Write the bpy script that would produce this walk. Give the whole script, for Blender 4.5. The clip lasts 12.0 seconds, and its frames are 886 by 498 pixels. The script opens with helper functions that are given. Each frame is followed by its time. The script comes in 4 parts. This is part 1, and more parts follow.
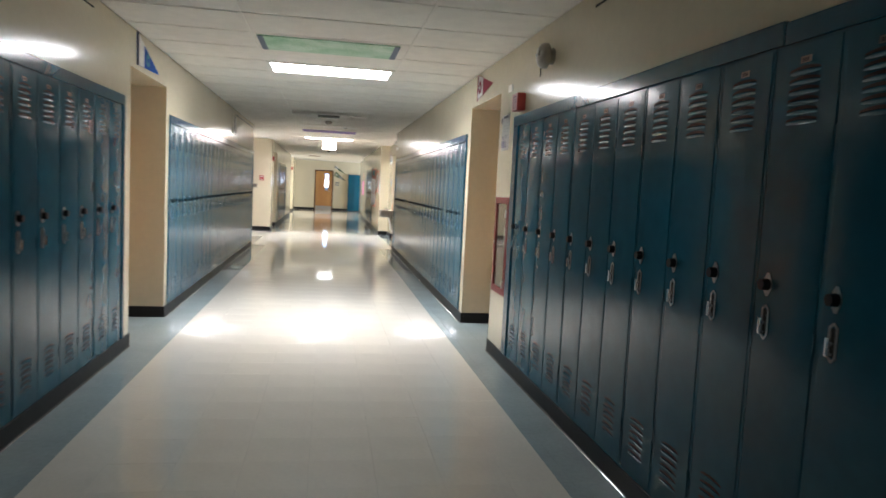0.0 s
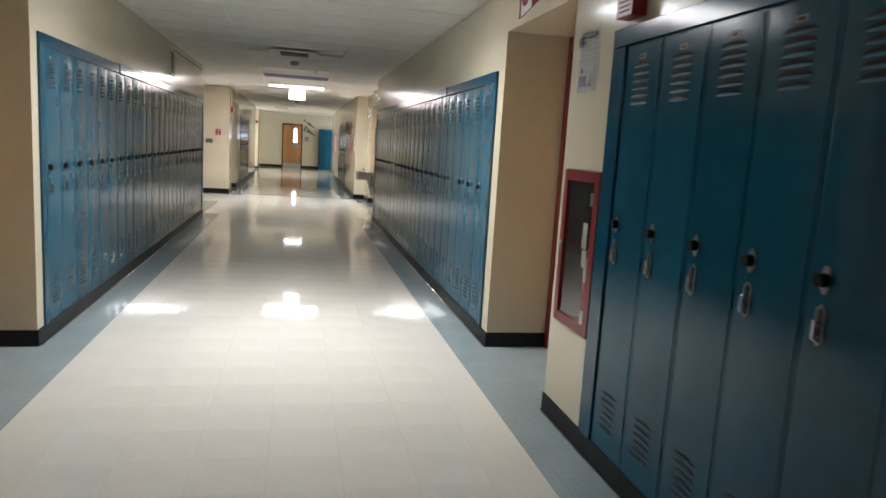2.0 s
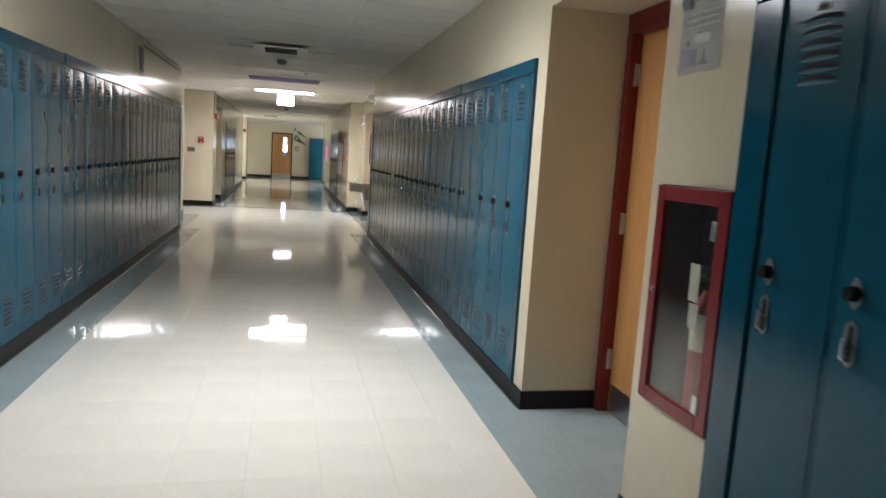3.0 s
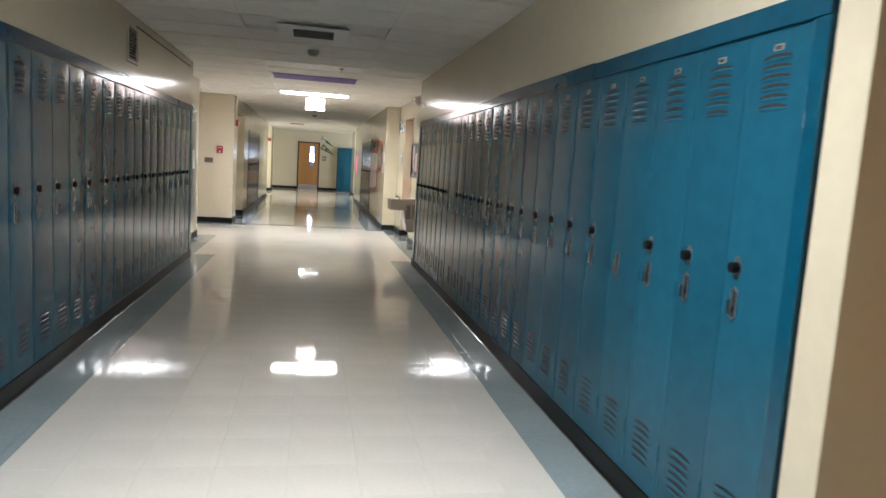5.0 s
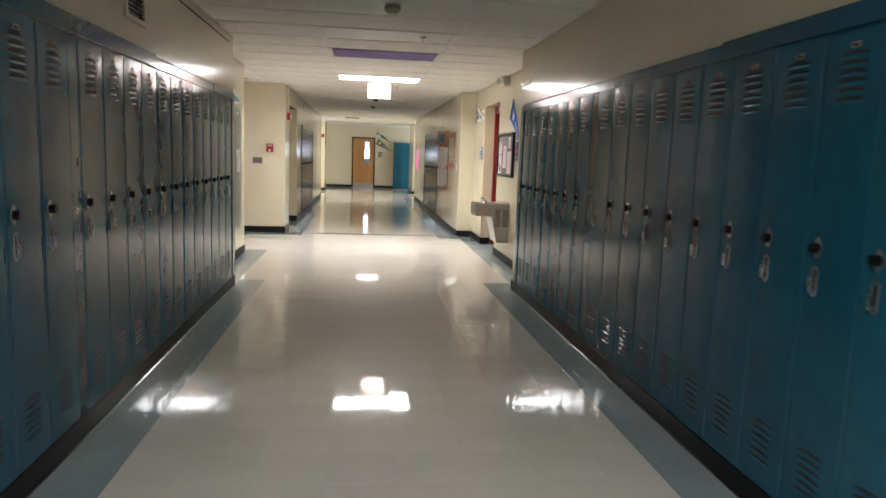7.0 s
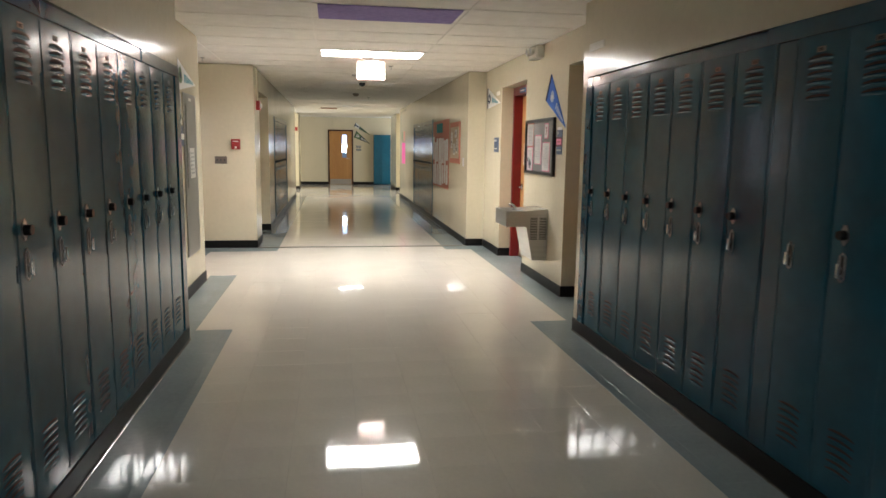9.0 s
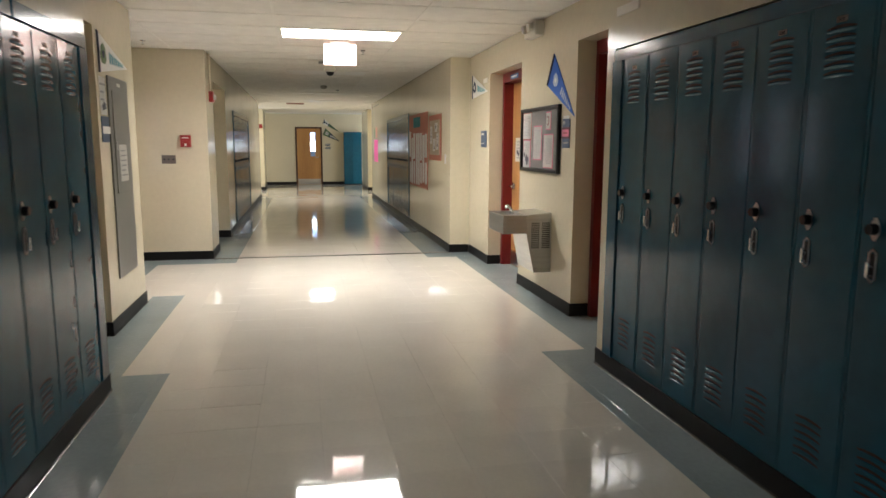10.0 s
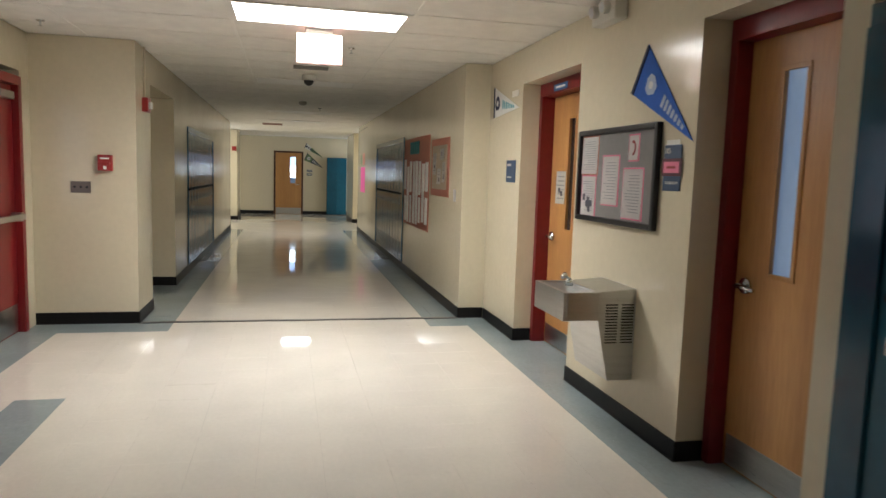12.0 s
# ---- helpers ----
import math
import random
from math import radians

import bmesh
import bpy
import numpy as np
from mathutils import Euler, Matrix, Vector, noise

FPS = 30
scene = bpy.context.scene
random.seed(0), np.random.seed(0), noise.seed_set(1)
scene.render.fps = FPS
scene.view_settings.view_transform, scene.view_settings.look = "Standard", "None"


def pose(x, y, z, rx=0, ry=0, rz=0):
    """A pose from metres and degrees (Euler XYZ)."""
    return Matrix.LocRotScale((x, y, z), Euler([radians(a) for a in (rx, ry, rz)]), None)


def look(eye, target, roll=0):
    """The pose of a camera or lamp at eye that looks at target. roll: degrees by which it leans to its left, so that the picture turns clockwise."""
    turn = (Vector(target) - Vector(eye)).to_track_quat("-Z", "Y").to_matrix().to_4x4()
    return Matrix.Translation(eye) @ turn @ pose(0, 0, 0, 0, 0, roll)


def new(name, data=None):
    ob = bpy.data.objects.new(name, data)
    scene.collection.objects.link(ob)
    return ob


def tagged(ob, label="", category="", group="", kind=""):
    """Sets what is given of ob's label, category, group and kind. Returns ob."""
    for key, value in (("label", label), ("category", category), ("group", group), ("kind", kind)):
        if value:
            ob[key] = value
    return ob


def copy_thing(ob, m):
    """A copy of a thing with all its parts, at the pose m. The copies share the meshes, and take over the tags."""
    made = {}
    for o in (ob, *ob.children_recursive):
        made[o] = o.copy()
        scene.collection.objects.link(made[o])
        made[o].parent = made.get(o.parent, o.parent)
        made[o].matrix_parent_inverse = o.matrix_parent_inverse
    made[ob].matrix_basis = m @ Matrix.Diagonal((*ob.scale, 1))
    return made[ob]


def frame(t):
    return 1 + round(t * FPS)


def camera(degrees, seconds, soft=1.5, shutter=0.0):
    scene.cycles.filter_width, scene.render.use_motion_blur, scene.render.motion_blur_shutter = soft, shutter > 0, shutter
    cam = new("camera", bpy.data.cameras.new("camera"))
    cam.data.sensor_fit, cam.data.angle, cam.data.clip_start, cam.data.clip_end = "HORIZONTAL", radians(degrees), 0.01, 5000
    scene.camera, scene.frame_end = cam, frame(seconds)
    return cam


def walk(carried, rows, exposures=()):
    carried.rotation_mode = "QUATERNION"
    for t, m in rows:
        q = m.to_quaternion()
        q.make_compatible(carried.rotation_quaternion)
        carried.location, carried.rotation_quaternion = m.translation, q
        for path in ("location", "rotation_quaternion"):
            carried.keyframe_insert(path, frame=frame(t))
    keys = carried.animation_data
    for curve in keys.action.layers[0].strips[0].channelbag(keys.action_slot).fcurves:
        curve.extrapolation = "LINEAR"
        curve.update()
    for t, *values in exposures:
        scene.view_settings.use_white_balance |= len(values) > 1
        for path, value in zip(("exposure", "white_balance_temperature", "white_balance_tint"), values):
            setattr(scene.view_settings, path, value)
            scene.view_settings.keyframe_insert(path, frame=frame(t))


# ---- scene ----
cam = camera(65.8, 12.0, shutter=0.4)
PATH = [  # time, eye, target, roll
    (0, (-0.01, 0.252, 1.336), (0.329, 2.215, 1.162), 2.9),
    (0.5, (-0.022, 0.807, 1.359), (0.42, 2.746, 1.148), 3.0),
    (1, (0.011, 1.371, 1.363), (0.396, 3.319, 1.122), 3.8),
    (1.5, (-0.009, 1.919, 1.374), (0.419, 3.853, 1.096), 3.8),
    (2, (0.035, 2.473, 1.368), (0.46, 4.405, 1.073), 3.5),
    (2.5, (0.042, 3.009, 1.356), (0.483, 4.937, 1.056), 4.0),
    (3, (0.08, 3.533, 1.341), (0.53, 5.464, 1.077), 3.6),
    (3.5, (0.077, 4.027, 1.334), (0.474, 5.974, 1.115), 3.8),
    (5.5, (-0.033, 5.925, 1.361), (0.337, 7.871, 1.09), 3.5),
    (6, (-0.076, 6.455, 1.353), (0.206, 8.41, 1.039), 3.3),
    (6.5, (-0.123, 6.974, 1.348), (0.145, 8.929, 1.02), 2.7),
    (7, (-0.226, 7.508, 1.361), (0.013, 9.476, 1.092), 2.1),
    (7.5, (-0.315, 8.031, 1.364), (-0.013, 9.992, 1.117), 1.5),
    (9.5, (-0.466, 10.083, 1.386), (-0.138, 12.033, 1.084), 0.3),
    (10, (-0.411, 10.615, 1.346), (-0.016, 12.553, 1.049), 0.2),
    (10.5, (-0.364, 11.124, 1.343), (0.042, 13.065, 1.089), 0.6),
    (11, (-0.315, 11.661, 1.357), (0.126, 13.596, 1.11), 0.6),
    (11.5, (-0.247, 12.196, 1.366), (0.19, 14.134, 1.14), 1.4),
    (12, (-0.226, 12.731, 1.378), (0.219, 14.669, 1.164), 1.8),
]
walk(cam, [(t, look(eye, target, roll)) for t, eye, target, roll in PATH],
     [(0.0, 0.66, 5700, 10), (1.0, 0.50, 5700, 10), (2.5, 0.07, 5700, 10), (3.5, 0.03, 5640, 10), (5.5, 0.26, 5750, 10), (6.5, 0.22, 5850, 10), (7.0, 0.28, 5870, 10), (7.5, 0.30, 5880, 10), (9.5, 0.06, 6080, 10), (10.5, -0.07, 6060, 10), (12.0, -0.32, 5990, 10)])

# ---- world and lights ----
world = bpy.data.worlds.new("world")
scene.world = world
world.use_nodes = True
wn, wl = world.node_tree.nodes, world.node_tree.links
sky = wn.new("ShaderNodeTexSky")
sky.sky_type, sky.sun_disc = "NISHITA", False
sky.sun_elevation, sky.sun_rotation = radians(38), radians(120)
wl.new(sky.outputs[0], wn["Background"].inputs[0])
wn["Background"].inputs[1].default_value = 0.1
scene.cycles.blur_glossy = 2.0
LAMP = 15.0      # glow of the lit ceiling troffers
EXIT_GLOW = 2.2


def troffer_lamp(y, power, spread, width=1.12):
    """The downward light of a lit troffer, just under its prismatic lens, which cuts off the flat angles."""
    data = bpy.data.lights.new("ceiling_area_light", "AREA")
    data.shape, data.size, data.size_y, data.energy, data.color, data.spread = "RECTANGLE", width, 0.53, power, (1.0, 0.955, 0.88), radians(spread)
    ob = new("ceiling_area_light", data)
    ob.matrix_world = pose(-0.01, y, 2.4245 if y > 20 else 2.4295)


troffer_lamp(-4.385, 12, 148)    # behind the start of the walk
troffer_lamp(7.205, 33, 148)
troffer_lamp(17.675, 47, 160)
troffer_lamp(28.045, 36, 168, 0.6)    # behind a deep louvre, dark from afar


# unseen lamps added in the side passages to brighten the far end
for x in (-2.9, 2.9):
    data = bpy.data.lights.new("ceiling_area_light", "AREA")
    data.shape, data.size, data.size_y, data.energy, data.color = "RECTANGLE", 1.12, 0.53, 45, (1.0, 0.88, 0.66)
    new("ceiling_area_light", data).matrix_world = pose(x, 31.2, 2.425)


def daylight_lamp(name, m, w, h, power, colour):
    """An added area light in the colour of daylight; no window is built for it."""
    data = bpy.data.lights.new(name, "AREA")
    data.shape, data.size, data.size_y, data.energy, data.color = "RECTANGLE", w, h, power, colour
    ob = new(name, data)
    ob.matrix_world = m
    return ob


# added daylight lamps: two unseen past the far corner, one before the solid exit doors
daylight_lamp("added_daylight", pose(-3.2, 31.6, 1.5, 0, -90, 0), 1.5, 1.6, 30, (0.9, 0.95, 1.0))
# stands for the daylight that reaches the end wall from the right
daylight_lamp("added_daylight", pose(3.4, 33.4, 1.5, 0, 90, 0), 1.5, 1.6, 40, (0.80, 0.90, 1.0))
daylight_lamp("added_daylight", pose(-2.34, 17.75, 1.45, 0, -90, 0), 1.0, 0.9, 3, (0.80, 0.90, 1.0))

# ---- materials ----
MATS = {}


def mat(name, colour, rough=0.5, metal=0.0, coat=0.0, coat_rough=0.05, vary=0.06, scale=6.0, bump=0.0, bump_scale=60.0,
        stretch=(1, 1, 1), tint=None, object_vary=0.0, emit=0.0, emit_colour=(1, 1, 1), spec=0.5, rough_vary=0.08, own=False):
    """A procedural paint: base colour broken up at two scales, gloss that wanders, fine relief."""
    m = bpy.data.materials.new(name)
    m.use_nodes = True
    nt = m.node_tree
    n, l = nt.nodes, nt.links
    b = n["Principled BSDF"]
    co = n.new("ShaderNodeTexCoord")
    mp = n.new("ShaderNodeMapping")
    mp.inputs["Scale"].default_value = stretch
    l.new(co.outputs["Object"], mp.inputs["Vector"])
    if own:     # every object has its own stretch of the pattern
        which = n.new("ShaderNodeObjectInfo")
        far = n.new("ShaderNodeMath")
        far.operation = "MULTIPLY"
        far.inputs[1].default_value = 60.0
        l.new(which.outputs["Random"], far.inputs[0])
        l.new(far.outputs[0], mp.inputs["Location"])
    big = n.new("ShaderNodeTexNoise")
    big.inputs["Scale"].default_value, big.inputs["Detail"].default_value = scale * 0.25, 3
    fine = n.new("ShaderNodeTexNoise")
    fine.inputs["Scale"].default_value, fine.inputs["Detail"].default_value = scale * 4, 5
    for t in (big, fine):
        l.new(mp.outputs[0], t.inputs["Vector"])
    mix = n.new("ShaderNodeMix")
    mix.data_type = "FLOAT"
    mix.inputs[0].default_value = 0.45
    l.new(big.outputs[0], mix.inputs[2])
    l.new(fine.outputs[0], mix.inputs[3])
    ramp = n.new("ShaderNodeValToRGB")
    lo = tint or tuple(c * (1 - 2.2 * vary) for c in colour)
    hi = tuple(min(1, c * (1 + 1.2 * vary)) for c in colour)
    ramp.color_ramp.elements[0].position, ramp.color_ramp.elements[1].position = 0.33, 0.67
    ramp.color_ramp.elements[0].color, ramp.color_ramp.elements[1].color = (*lo, 1), (*hi, 1)
    l.new(mix.outputs[0], ramp.inputs[0])
    out = ramp.outputs[0]
    if object_vary:
        info = n.new("ShaderNodeObjectInfo")
        hsv = n.new("ShaderNodeHueSaturation")
        mr = n.new("ShaderNodeMapRange")
        mr.inputs[3].default_value, mr.inputs[4].default_value = 1 - object_vary, 1 + object_vary
        l.new(info.outputs["Random"], mr.inputs[0])
        l.new(mr.outputs[0], hsv.inputs["Value"])
        l.new(out, hsv.inputs["Color"])
        out = hsv.outputs[0]
    l.new(out, b.inputs["Base Color"])
    rr = n.new("ShaderNodeMapRange")
    rr.inputs[3].default_value, rr.inputs[4].default_value = max(0.02, rough - rough_vary), min(1, rough + rough_vary)
    l.new(mix.outputs[0], rr.inputs[0])
    l.new(rr.outputs[0], b.inputs["Roughness"])
    b.inputs["Metallic"].default_value = metal
    b.inputs["Specular IOR Level"].default_value = spec
    b.inputs["Coat Weight"].default_value, b.inputs["Coat Roughness"].default_value = coat, coat_rough
    if bump:
        bt = n.new("ShaderNodeTexNoise")
        bt.inputs["Scale"].default_value, bt.inputs["Detail"].default_value = bump_scale, 3
        l.new(mp.outputs[0], bt.inputs["Vector"])
        bp = n.new("ShaderNodeBump")
        bp.inputs["Strength"].default_value, bp.inputs["Distance"].default_value = 1.0, bump
        l.new(bt.outputs[0], bp.inputs["Height"])
        l.new(bp.outputs[0], b.inputs["Normal"])
        if coat:
            l.new(bp.outputs[0], b.inputs["Coat Normal"])
    if emit:
        b.inputs["Emission Color"].default_value = (*emit_colour, 1)
        b.inputs["Emission Strength"].default_value = emit
    MATS[name] = m
    return m


WALL = mat("cream_wall_paint", (0.66, 0.595, 0.44), 0.15, vary=0.025, scale=5, bump=0.00010, bump_scale=90, rough_vary=0.05, spec=0.5)
CEIL = mat("ceiling_tile", (0.83, 0.80, 0.73), 0.9, vary=0.04, scale=30, bump=0.002, bump_scale=160)
GRID = mat("ceiling_grid", (0.82, 0.79, 0.72), 0.6, vary=0.03)
LOCKER = mat("blue_locker_enamel", (0.0165, 0.097, 0.154), 0.15, vary=0.10, scale=3, bump=0.0011, bump_scale=2.3, object_vary=0.07, rough_vary=0.05, spec=0.30, own=True)
LOCKER_TRIM = mat("blue_trim_enamel", (0.008, 0.075, 0.130), 0.13, vary=0.10, scale=3, bump=0.0006, bump_scale=2.5, own=True)
TILE = mat("white_floor_tile", (0.775, 0.73, 0.645), 0.035, coat=0.05, coat_rough=0.22, vary=0.03, scale=10, bump=0.00028, bump_scale=6.5, object_vary=0.010, rough_vary=0.025, spec=0.5)
TILE_BLUE = mat("blue_grey_floor_tile", (0.33, 0.39, 0.40), 0.035, coat=0.05, coat_rough=0.22, vary=0.06, scale=10, bump=0.00028, bump_scale=6.5, object_vary=0.02, rough_vary=0.025, spec=0.5)
GROUT = mat("dark_joint", (0.42, 0.40, 0.35), 0.6)
RUBBER = mat("black_rubber_base", (0.007, 0.006, 0.006), 0.45, vary=0.2, scale=8, spec=0.3)
RED = mat("dark_red_frame_paint", (0.20, 0.012, 0.014), 0.33, vary=0.08, scale=5, bump=0.0006)
OAK = mat("oak_veneer", (0.49, 0.258, 0.088), 0.38, vary=0.10, scale=3, stretch=(9, 9, 0.7), bump=0.0003, bump_scale=40, tint=(0.38, 0.175, 0.054))
STEEL = mat("brushed_steel", (0.55, 0.55, 0.54), 0.30, metal=1.0, vary=0.08, scale=8, stretch=(1, 1, 14))
PLATE = mat("worn_plate", (0.36, 0.375, 0.38), 0.34, metal=0.8, vary=0.15, scale=20)
NUMBER = mat("tarnished_number_plate", (0.24, 0.225, 0.19), 0.42, metal=0.0, vary=0.2, scale=30)
CHROME = mat("worn_chrome", (0.72, 0.76, 0.80), 0.17, metal=1.0, vary=0.06)
BLACK = mat("black_plastic", (0.012, 0.012, 0.013), 0.35, vary=0.1)
DIAL = mat("black_dial", (0.004, 0.004, 0.005), 0.5, vary=0.1, spec=0.2)
# near-black for print and strips; in slots and recesses it stands for their shade
DARK = mat("dark_void", (0.01, 0.01, 0.01), 0.8)

# ---- helpers for building ----
def box(bm, x0, x1, y0, y1, z0, z1, bevel=0.0):
    """A box into bm, with bevelled edges if asked."""
    r = bmesh.ops.create_cube(bm, size=1.0)
    bmesh.ops.scale(bm, vec=(abs(x1 - x0), abs(y1 - y0), abs(z1 - z0)), verts=r["verts"])
    bmesh.ops.translate(bm, vec=((x0 + x1) / 2, (y0 + y1) / 2, (z0 + z1) / 2), verts=r["verts"])
    if bevel:
        es = list({e for v in r["verts"] for e in v.link_edges})
        bmesh.ops.bevel(bm, geom=es, offset=bevel, segments=2, affect="EDGES", profile=0.6)
    return bm


def tube(bm, p, q, r0, r1=None, n=16):
    """A round bar from p to q."""
    p, q = Vector(p), Vector(q)
    d = q - p
    m = Matrix.Translation((p + q) / 2) @ d.to_track_quat("Z", "Y").to_matrix().to_4x4()
    bmesh.ops.create_cone(bm, cap_ends=True, segments=n, radius1=r0, radius2=r0 if r1 is None else r1, depth=d.length, matrix=m)
    return bm


def prism(bm, outline, axis, a, b):
    """A flat outline (pairs of numbers) pushed through from a to b along an axis."""
    def at(u, v, w):
        return {"x": (w, u, v), "y": (u, w, v), "z": (u, v, w)}[axis]
    lo = [bm.verts.new(at(u, v, a)) for u, v in outline]
    hi = [bm.verts.new(at(u, v, b)) for u, v in outline]
    n = len(outline)
    bm.faces.new(lo)
    bm.faces.new(hi[::-1])
    for i in range(n):
        bm.faces.new((lo[i], hi[i], hi[(i + 1) % n], lo[(i + 1) % n]))
    bmesh.ops.recalc_face_normals(bm, faces=bm.faces[:])
    return bm


def boxes(*rows, bevel=0.0):
    bm = bmesh.new()
    for r in rows:
        box(bm, *r, bevel=bevel)
    return bm


def mesh_of(name, bm, material, smooth=False):
    me = bpy.data.meshes.new(name)
    bm.to_mesh(me)
    bm.free()
    me.materials.append(material)
    if smooth:
        for p in me.polygons:
            p.use_smooth = True
    return me


def part(name, bm, material, parent=None, label="", smooth=False):
    """Links a bmesh as one mesh object under a thing or a part."""
    ob = new(name, mesh_of(name, bm, material, smooth))
    if parent:
        ob.parent = parent
    if label:
        tagged(ob, label=label)
    return ob


def fixed(name, bm, material, parent, label="", smooth=False):
    """As part(), for a bmesh in world coordinates under a thing that stands unturned at its base."""
    off = Vector((0, 0, 0))
    p = parent
    while p:
        off += p.matrix_basis.translation
        p = p.parent
    bmesh.ops.translate(bm, vec=-off, verts=bm.verts[:])
    return part(name, bm, material, parent, label, smooth)


def thing(name, label, category, m=None, group=""):
    ob = new(name)
    ob.empty_display_size = 0.1
    if m is not None:
        ob.matrix_basis = m
    return tagged(ob, label=label, category=category, group=group)


def structure(name, bm, material, label, category):
    return tagged(part(name, bm, material), label=label, category=category, kind="structure")


# ---- plan ----
XL, XR = -1.493, 1.367          # corridor faces beside the lockers
XLC, XRC = -1.765, 1.656        # faces set back at the crossing
XR3, XL3 = 1.405, -1.49          # corridor past the crossing
H = 2.43                        # ceiling
HA = 2.14                       # head of the door alcoves
Y0, YEND = -9.0, 35.1
YL = -2.60                       # where the first banks of lockers begin
YX0, YX1 = 14.50, 19.10         # the crossing

# outer shell: everything beyond the faces is solid wall round the niches
def W(name, pieces, material, label, category):
    for r in pieces:
        structure(name, boxes(r), material, label, category)


W("wall_right_bulkhead", [(XR, XR + 0.62, YL, 5.305, 1.90, H), (XR, XR + 0.62, Y0, YL, 0, H), (XR, XR + 0.62, 7.09, 14.39, 1.90, H)], WALL, "cream painted wall above the lockers", "wall")
W("wall_right_piers", [(XR, XR + 0.62, 5.305, 5.79, 0, 0.53), (XR, XR + 0.62, 5.305, 5.79, 1.298, H), (XR, XR + 0.62, 5.721, 5.79, 0.53, 1.298), (XR + 0.19, XR + 0.62, 5.305, 5.721, 0.53, 1.298), (XR, XR + 0.62, 6.95, 7.09, 0, H), (XR, XR + 0.62, 14.39, 14.50, 0, H)], WALL, "cream painted piers beside the door alcoves", "wall")
W("wall_right_alcove_head", [(XR, XR + 0.62, 5.79, 6.95, HA, H)], WALL, "cream painted wall above the door alcove", "wall")
W("wall_right_back", [(XR + 0.40, XR + 0.62, YL, 5.305, 0, 1.90), (XR + 0.40, XR + 0.62, 7.09, 14.39, 0, 1.90)], WALL, "wall behind the lockers", "wall")
W("wall_left_bulkhead", [(XL - 0.62, XL, YL, 5.65, 1.90, H), (XL - 0.62, XL, Y0, YL, 0, H), (XL - 0.62, XL, 7.09, 14.48, 1.90, H)], WALL, "cream painted wall above the lockers", "wall")
W("wall_left_piers", [(XL - 0.62, XL, 5.65, 5.81, 0, H), (XL - 0.62, XL, 6.98, 7.09, 0, H), (XL - 0.62, XL, 14.48, 14.55, 0, H)], WALL, "cream painted piers beside the door alcoves", "wall")
W("wall_left_alcove_head", [(XL - 0.62, XL, 5.81, 6.98, HA, H)], WALL, "cream painted wall above the door alcove", "wall")
W("wall_left_back", [(XL - 0.62, XL - 0.40, YL, 5.65, 0, 1.90), (XL - 0.62, XL - 0.40, 7.09, 14.48, 0, 1.90)], WALL, "wall behind the lockers", "wall")
# crossing, right side: door, wall with fountain, door
W("wall_crossing_right", [(XRC, XRC + 0.5, 15.66, 17.03, 0, H), (XRC, XRC + 0.5, 18.17, YX1 + 0.2, 0, H), (XRC, XRC + 0.5, 14.50, 15.66, HA, H), (XRC, XRC + 0.5, 17.03, 18.17, HA, H)], WALL, "cream painted wall with two door alcoves", "wall")
W("wall_right_far", [(XR3, XRC, YX1, 22.48, 0, H), (XR3, XR3 + 0.5, 22.48, 25.58, 1.88, H), (XR3, XR3 + 0.5, 25.58, 29.05, 0, H), (XR3 + 0.4, XR3 + 0.5, 22.48, 25.58, 0, 1.88), (XRC, XR3 + 0.5, YX1 + 0.2, 22.48, 0, H)], WALL, "cream painted wall of the far corridor", "wall")
# crossing, left side
W("wall_crossing_left", [(XLC - 0.5, XLC, 15.72, 16.80, 0, H), (XLC - 0.5, XLC, 14.55, 15.72, HA, H), (-2.8, XLC - 0.5, 16.66, 16.80, 0, H)], WALL, "cream painted wall with a steel panel", "wall")
W("wall_exit", [(-2.51, -2.31, 16.80, 16.95, 0, H), (-2.51, -2.31, 18.90, YX1, 0, H), (-2.51, -2.31, 16.95, 18.90, 2.10, H)], WALL, "cream painted wall round the exit doors", "wall")
W("wall_block", [(-2.51, XL3, YX1, 19.75, 0, H), (-2.51, XL3, 19.75, 21.15, HA, H), (-2.51, XL3, 21.15, 22.20, 0, H), (-2.51, XL3 - 0.45, 22.20, 25.36, 0, H), (XL3 - 0.45, XL3, 22.20, 25.36, 1.88, H), (-2.51, XL3, 25.36, 29.15, 0, H), (-2.51, -1.85, 19.75, 21.15, 0, HA)], WALL, "cream painted wall with an alcove and lockers", "wall")
W("wall_end", [(-4.0, 4.0, YEND, YEND + 0.2, 0, H)], WALL, "cream end wall of the corridor", "wall")
# the left passage is added too, to hold unseen lamps
W("wall_far_left", [(-4.0, -2.51, 28.95, 29.15, 0, H), (-4.2, -4.0, 28.95, YEND, 0, H), (-1.75, -1.55, 32.2, 33.5, 0, H)], WALL, "cream wall round the far side passage", "wall")
W("wall_far_right", [(XR3 + 0.5, 4.0, 28.85, 29.05, 0, H), (4.0, 4.2, 28.85, YEND, 0, H), (1.53, 1.73, 31.6, 33.6, 0, H)], WALL, "cream wall round the far side passage", "wall")
W("wall_behind", [(-2.2, 2.1, Y0 - 0.2, Y0, 0, H)], WALL, "cream wall closing the corridor", "wall")

